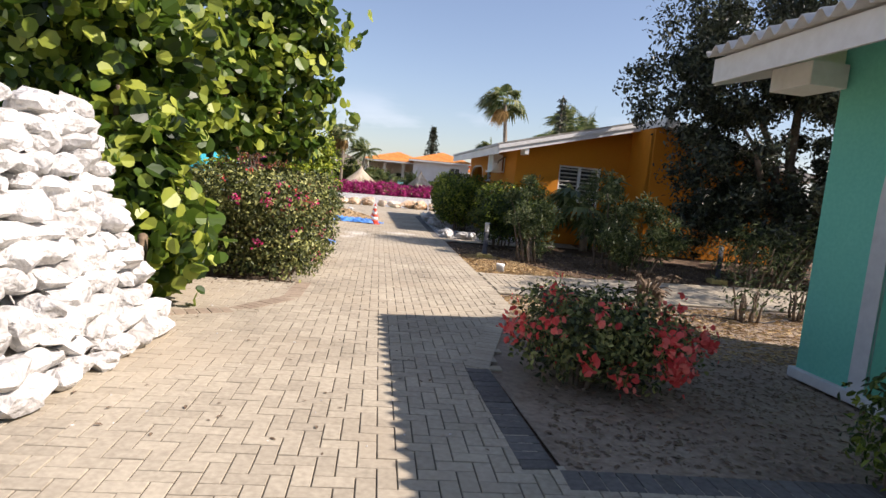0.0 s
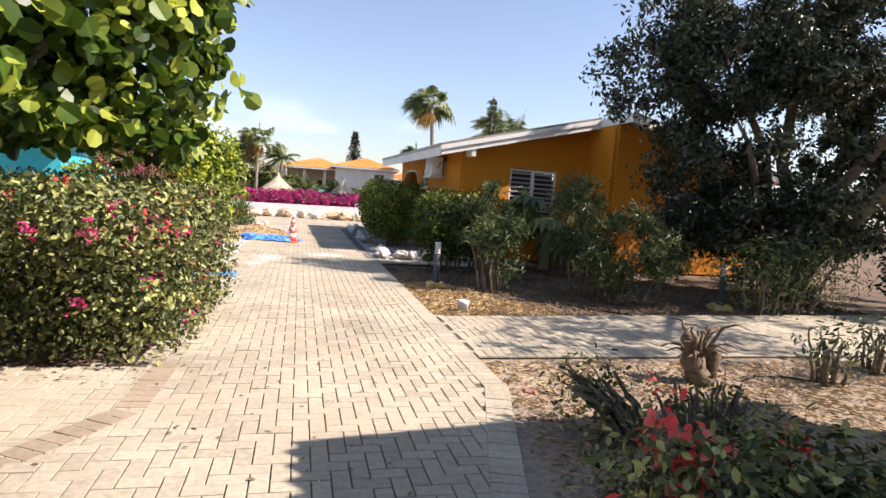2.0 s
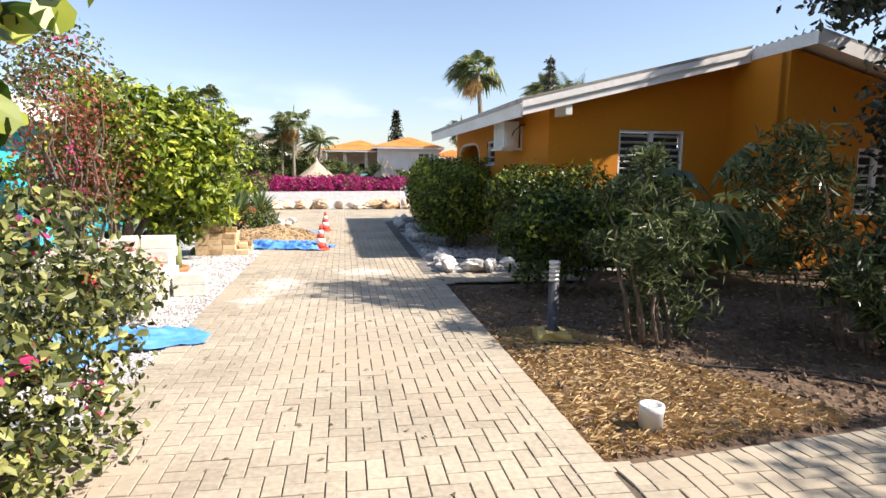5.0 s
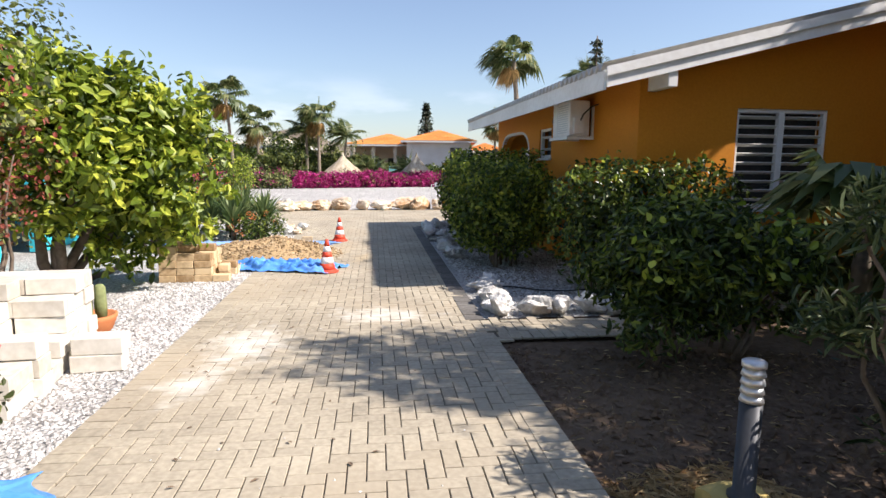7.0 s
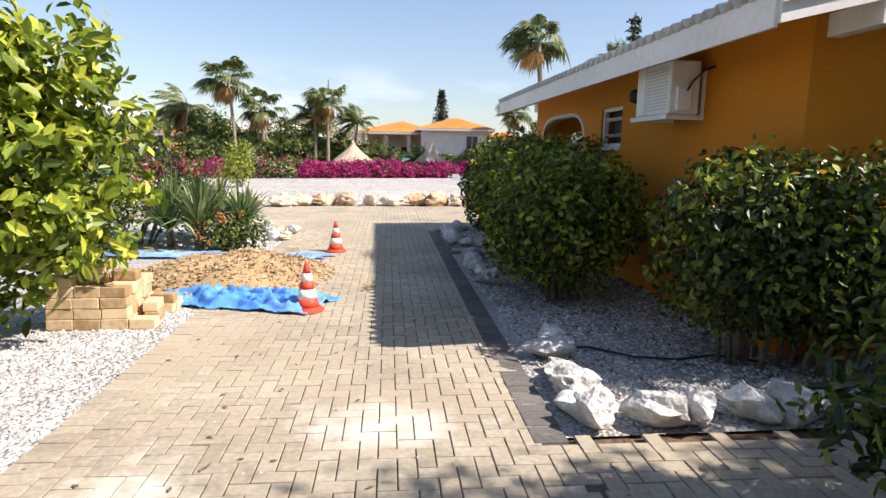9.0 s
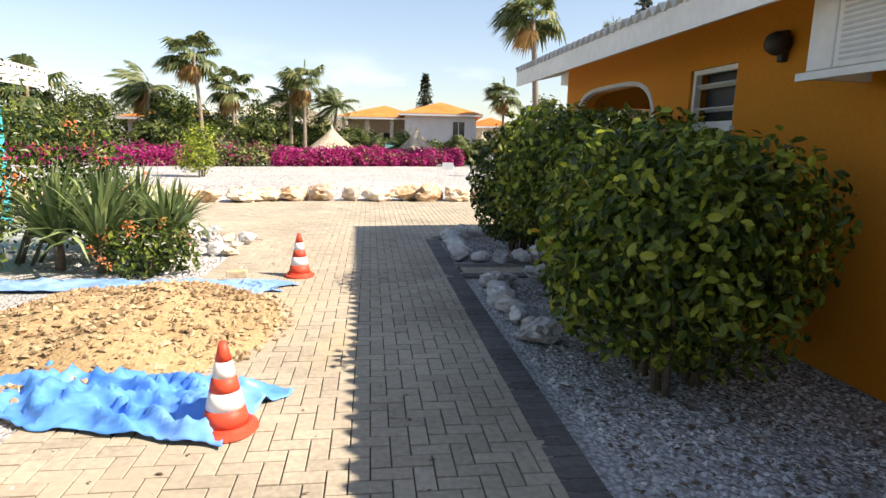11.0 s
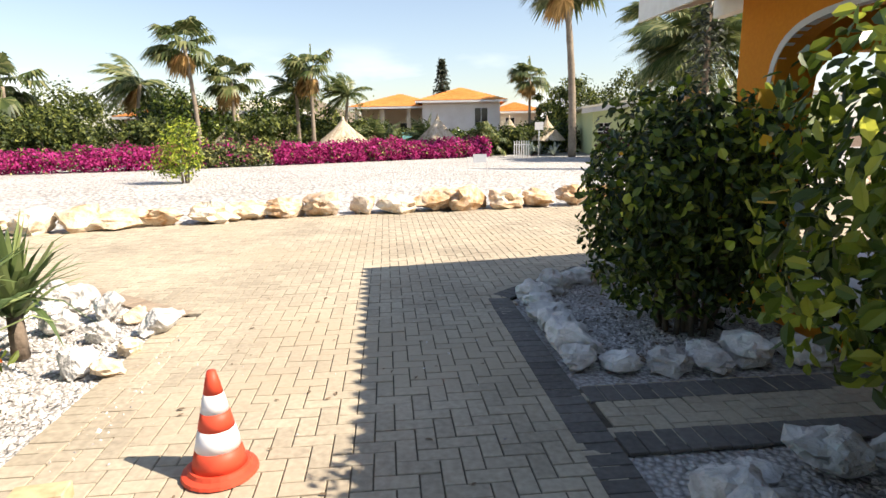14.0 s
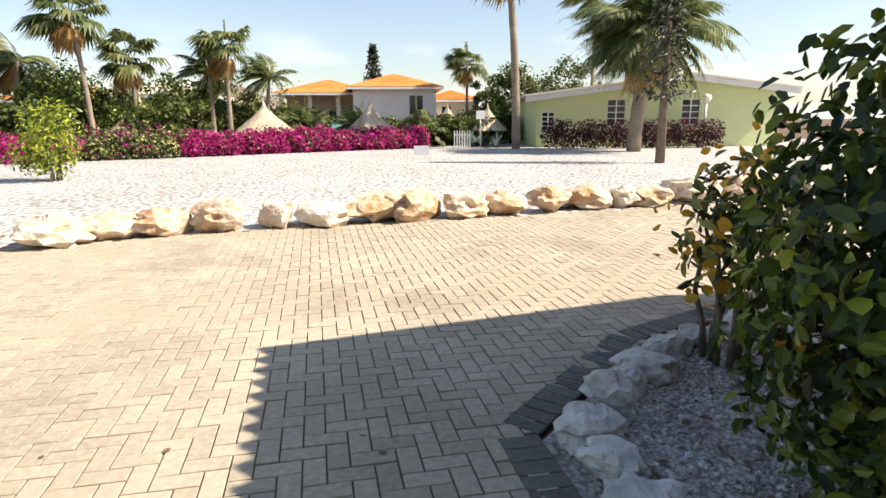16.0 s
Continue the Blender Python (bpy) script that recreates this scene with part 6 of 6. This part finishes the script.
def heap_z(x, y):
    u, v = (x + 3.75) / 1.25, (y - 20.95) / 1.4
    r = math.hypot(u, v)
    return max(0, 1 - r * r) ** 0.8 * 0.24 * (1 + 0.5 * noise.noise(Vector((u * 2, v * 2, 3))))


def stones(name, label, places, mat, lo, hi, seed, grade=1.0):
    """Many small stones in one mesh: faceted six-cornered bodies."""
    rng = np.random.default_rng(seed)
    p = np.array(places)
    k = len(p)
    base = np.array([(1, 0, 0), (0, 1, 0), (-1, 0, 0), (0, -1, 0), (0, 0, 0.75), (0, 0, -0.6)], float)
    s = lo + (hi - lo) * rng.uniform(0, 1, k) ** grade
    sc = s[:, None] * rng.uniform(0.6, 1.3, (k, 3))
    ang = rng.uniform(0, 6.28, k)
    v = base[None] * sc[:, None, :] + rng.normal(0, 0.22, (k, 6, 3)) * s[:, None, None]
    c, sn = np.cos(ang)[:, None], np.sin(ang)[:, None]
    x = v[:, :, 0] * c - v[:, :, 1] * sn
    y = v[:, :, 0] * sn + v[:, :, 1] * c
    v = np.stack([x, y, v[:, :, 2]], 2) + p[:, None, :]
    f = [(0, 1, 4), (1, 2, 4), (2, 3, 4), (3, 0, 4), (1, 0, 5), (2, 1, 5), (3, 2, 5), (0, 3, 5)]
    return tagged(bulk(name, v, f, mat), label, "stones", kind="stuff")


sr = random.Random(12)
pl = []
for _ in range(3000):
    a, r = sr.uniform(0, 6.28), math.sqrt(sr.random()) * 1.08
    x, y = -3.75 + 1.25 * r * math.cos(a), 20.95 + 1.4 * r * math.sin(a)
    pl.append((x, y, heap_z(x, y) + 0.004))
stones("rubble", "broken yellow-brown stones scattered over the earth heap", pl, RUBBLE, 0.006, 0.040, 1, 2.2)

# ---- garden fixtures ----
def bollard(loc):
    ob = thing("bollard_lamp", "dark grey bollard lamp with white louvres on a yellow footing", "bollard", loc, "bollard lamps")
    foot = bmesh.new()
    add_box(foot, (-0.16, -0.14, -0.05), (0.16, 0.14, 0.06))
    bmesh.ops.subdivide_edges(foot, edges=foot.edges, cuts=4, use_grid_fill=True)
    for q in foot.verts:
        q.co += Vector((1, 1, 0.5)) * 0.035 * noise.noise(q.co * 9.0 + Vector(loc))
        q.co.z -= 0.25 * max(0.0, math.hypot(q.co.x, q.co.y) - 0.13)
    bm_object("footing", foot, YELLOW, ob)
    lathe("post", [(0.075, 0.06), (0.075, 0.075), (0.052, 0.08), (0.052, 0.54)], CHARCOAL, ob, 20)
    for q in range(4):
        z = 0.55 + q * 0.042
        lathe("louvre", [(0.035, z), (0.056, z), (0.048, z + 0.028), (0.035, z + 0.03)], STEEL, ob, 20)
    lathe("core", [(0.034, 0.54), (0.034, 0.72)], LAMP_GLASS, ob, 14)
    lathe("cap", [(0.055, 0.716), (0.056, 0.74), (0.045, 0.748)], STEEL, ob, 20)
    return ob


bollard((0.93, 13.0, 0))
bollard((5.8, 12.3, 0))
tin = thing("drain_pipe_stub", "short white pipe stub standing in straw", "pipe", (1.1, 10.95, -0.045))
lathe("tube", [(0.075, 0), (0.075, 0.12), (0.08, 0.125), (0.08, 0.17), (0.06, 0.17), (0.06, 0.13)], WHITE, tin, 18)
hose_runs = [[(0.75 + 0.45 * q + 0.04 * math.sin(q * 2.1), 12.9 - 0.22 * q + 0.1 * math.sin(q * 1.7), -0.03) for q in range(14)],
             [(0.05 + 0.35 * q, 18.2 + 0.12 * math.sin(q * 1.9) - 0.04 * q, 0.0) for q in range(6)],
             [(0.3 + 0.12 * math.sin(q), 26.3 - q * 0.18, 0.0) for q in range(9)],
             [(3.4 + 0.3 * q, 8.1 + 0.05 * q + 0.16 * math.sin(q * 1.3), -0.012) for q in range(10)]]
for run in hose_runs:
    hose = thing("irrigation_hose", "black irrigation hose lying over the ground", "hose", group="irrigation hoses")
    tubes("tube", [[(p, 0.011) for p in run]], DARK, hose)

# leaf litter, straw and loose gravel


def litter(name, label, n, poly, mat, size, wide, z=0.002, seed=1):
    rng = np.random.default_rng(seed)
    xs, ys = [q[0] for q in poly], [q[1] for q in poly]
    x, y = rng.uniform(min(xs), max(xs), n * 2), rng.uniform(min(ys), max(ys), n * 2)
    ok = inside(poly, x, y)
    x, y = x[ok][:n], y[ok][:n]
    p = np.stack([x, y, np.full(len(x), z)], 1)
    v, f = leaf_verts(p, np.tile((0, 0, 2.5), (len(x), 1)), size, wide, "leaf", 0.0, 0.35)
    v[:, :, 2] = np.maximum(v[:, :, 2], z - 0.004)
    return tagged(bulk(name, v, f, mat), label, "litter", kind="stuff")


SOIL_BED = [(road_right(10.45) + 0.02, 10.5), (9, 12.5), (9, 15.5), (road_right(15.7), 15.65)]
litter("straw", "dry straw and grass scattered over the earth bed", 15000, [(0.62, 10.55), (2.6, 11.1), (2.0, 12.1), (1.1, 13.5), (0.34, 13.3)], STRAW, 0.085, 0.032, -0.038, 2)
litter("straw", "thin dry straw on the earth bed", 2500, SOIL_BED, STRAW, 0.06, 0.04, -0.042, 5)
litter("leaf_litter", "fallen brown leaves on the earth bed", 3000, SOIL_BED, TWIG, 0.05, 0.5, -0.04, 3)
litter("leaf_litter", "fallen leaves on the sandy bed", 9000, [(0.8, 3.2), (road_right(8.4), 8.4), (8, 9.4), (8, 3.2)], TWIG, 0.045, 0.5, -0.02, 4)
litter("straw", "dry grass stems scattered over the sandy bed", 5000, [(0.9, 5.8), (road_right(8.4), 8.4), (6.5, 9.2), (6, 6.0)], STRAW, 0.09, 0.03, -0.018, 12)
litter("leaf_litter", "few fallen leaves on the pavers", 260, [(-2.3, 3), (0.4, 3), (-1.6, 26), (-3.6, 26)], TWIG, 0.04, 0.5, 0.006, 6)


def scatter(poly, n, seed, z):
    rng = np.random.default_rng(seed)
    xs, ys = [q[0] for q in poly], [q[1] for q in poly]
    x, y = rng.uniform(min(xs), max(xs), n), rng.uniform(min(ys), max(ys), n)
    ok = inside(poly, x, y)
    return np.stack([x[ok], y[ok], np.full(ok.sum(), z)], 1)


stones("gravel", "loose white gravel chips beside the driveway", scatter([(road_left(11.3) - 0.0, 11.3), (road_left(19.2), 19.2), (-4.6, 19.2), (-4.2, 11.3)], 16000, 2, -0.018), PEBBLE, 0.008, 0.022, 2)
stones("gravel", "loose white gravel chips in the rock-edged bed", scatter([(0.05, 16.75), (2.2, 17.1), (1.9, 20.5), (0.6, 23.0), (-0.75, 22.7)], 14000, 3, -0.018), PEBBLE, 0.008, 0.022, 3)
stones("gravel", "loose white gravel chips at the bed's corner", scatter([(-0.85, 24.3), (1.0, 24.5), (0.9, 27.2), (-0.1, 26.8), (-1.05, 25.8)], 8000, 4, -0.018), PEBBLE, 0.008, 0.02, 4)
stones("gravel", "loose white gravel chips at the planted corner", scatter([(-3.4, 22.9), (-3.9, 25.2), (-5.8, 26.2), (-6.2, 23.0)], 7000, 5, -0.016), PEBBLE, 0.01, 0.026, 5)
stones("gravel", "stray gravel chips on the pavers", scatter([(-2.6, 3), (0.4, 3), (-1.2, 26), (-3.7, 26)], 420, 6, 0.002), PEBBLE, 0.004, 0.010, 6)
stones("gravel", "scattered chips on the sandy bed", scatter([(0.9, 3.3), (road_right(8.3), 8.3), (6, 9.0), (6, 3.3)], 5000, 7, -0.022), SAND, 0.005, 0.02, 7, 2.0)
for bed, count in (([(0.05, 16.8), (2.2, 17.1), (1.9, 20.5), (0.6, 22.8), (-0.7, 22.6)], 1000), ([(-0.85, 24.2), (1.0, 24.4), (0.9, 27.0), (-1.0, 25.8)], 220)):
    litter("leaf_litter", "dark fallen leaves on the white gravel", count, bed, TWIG, 0.05, 0.5, -0.004, 9)
litter("leaf_litter", "dry fallen bracts and leaves under the clipped hedge", 1800, [(-3.6, 7.2), (-1.75, 7.3), (-1.9, 10.9), (-3.6, 10.9)], TWIG, 0.04, 0.6, -0.004, 10)
stones("clods", "brown crumbs and clods of the earth bed", scatter(SOIL_BED, 16000, 8, -0.044), SOIL, 0.008, 0.05, 8, 2.5)

# ---- pavers last ----
bx_, by_, ba_ = herringbone()
keep = inside(ROAD, bx_, by_)
edge_gap = (bx_ > road_right(by_) - EDGE + 0.10) & (bx_ < road_right(by_) + 0.0) & (((by_ > 7.6) & (by_ < 16.0)) | ((by_ > 16.5) & (by_ < 25.9)))
edge_gap = edge_gap & (by_ < 25.6)
keep &= ~edge_gap
for (ax, ay), (bx2, by2) in (((0.85, 8.52), (9.0, 9.8)), ((0.64, 10.38), (9.0, 12.43)), ((0.02, 15.8), (2.2, 16.07)), ((-0.85, 23.1), (1.6, 23.4)), ((2.85, 3.3), (0.75, 3.1)), ((0.75, 3.1), (0.48, 4.8))):
    dx, dy = bx2 - ax, by2 - ay
    run = math.hypot(dx, dy)
    along = ((bx_ - ax) * dx + (by_ - ay) * dy) / run
    off = np.abs((bx_ - ax) * dy - (by_ - ay) * dx) / run
    keep &= ~((off < 0.08) & (along > 0.05) & (along < run))
keep &= ~((bx_ < road_left(by_) + 0.16) & (by_ > 8.0) & (by_ < 25.2))
bx_, by_, ba_ = bx_[keep], by_[keep], ba_[keep]
near = (by_ > 12.0) & (by_ < 14.6) & (bx_ < 1.0)
v, f = paver_bodies(bx_[~near], by_[~near], ba_[~near])
driveway = tagged(bulk("driveway", v, f, PAVER), "tan herringbone brick pavers of the driveway", "paving", kind="structure")
v1, f1 = paver_bodies(np.array([0.0]), np.array([0.0]), np.array([0.0]))
one = bpy.data.meshes.new("paver")
one.from_pydata([tuple(q) for q in v1[0]], [], f1)
one.materials.append(PAVER)
pr = random.Random(6)
for x, y, a in list(zip(bx_[near], by_[near], ba_[near]))[:340]:
    b = new("paver", one)
    b.parent = driveway
    b.location = (x, y, pr.gauss(0, 0.0014))
    b.rotation_euler = (pr.gauss(0, 0.006), pr.gauss(0, 0.006), a)
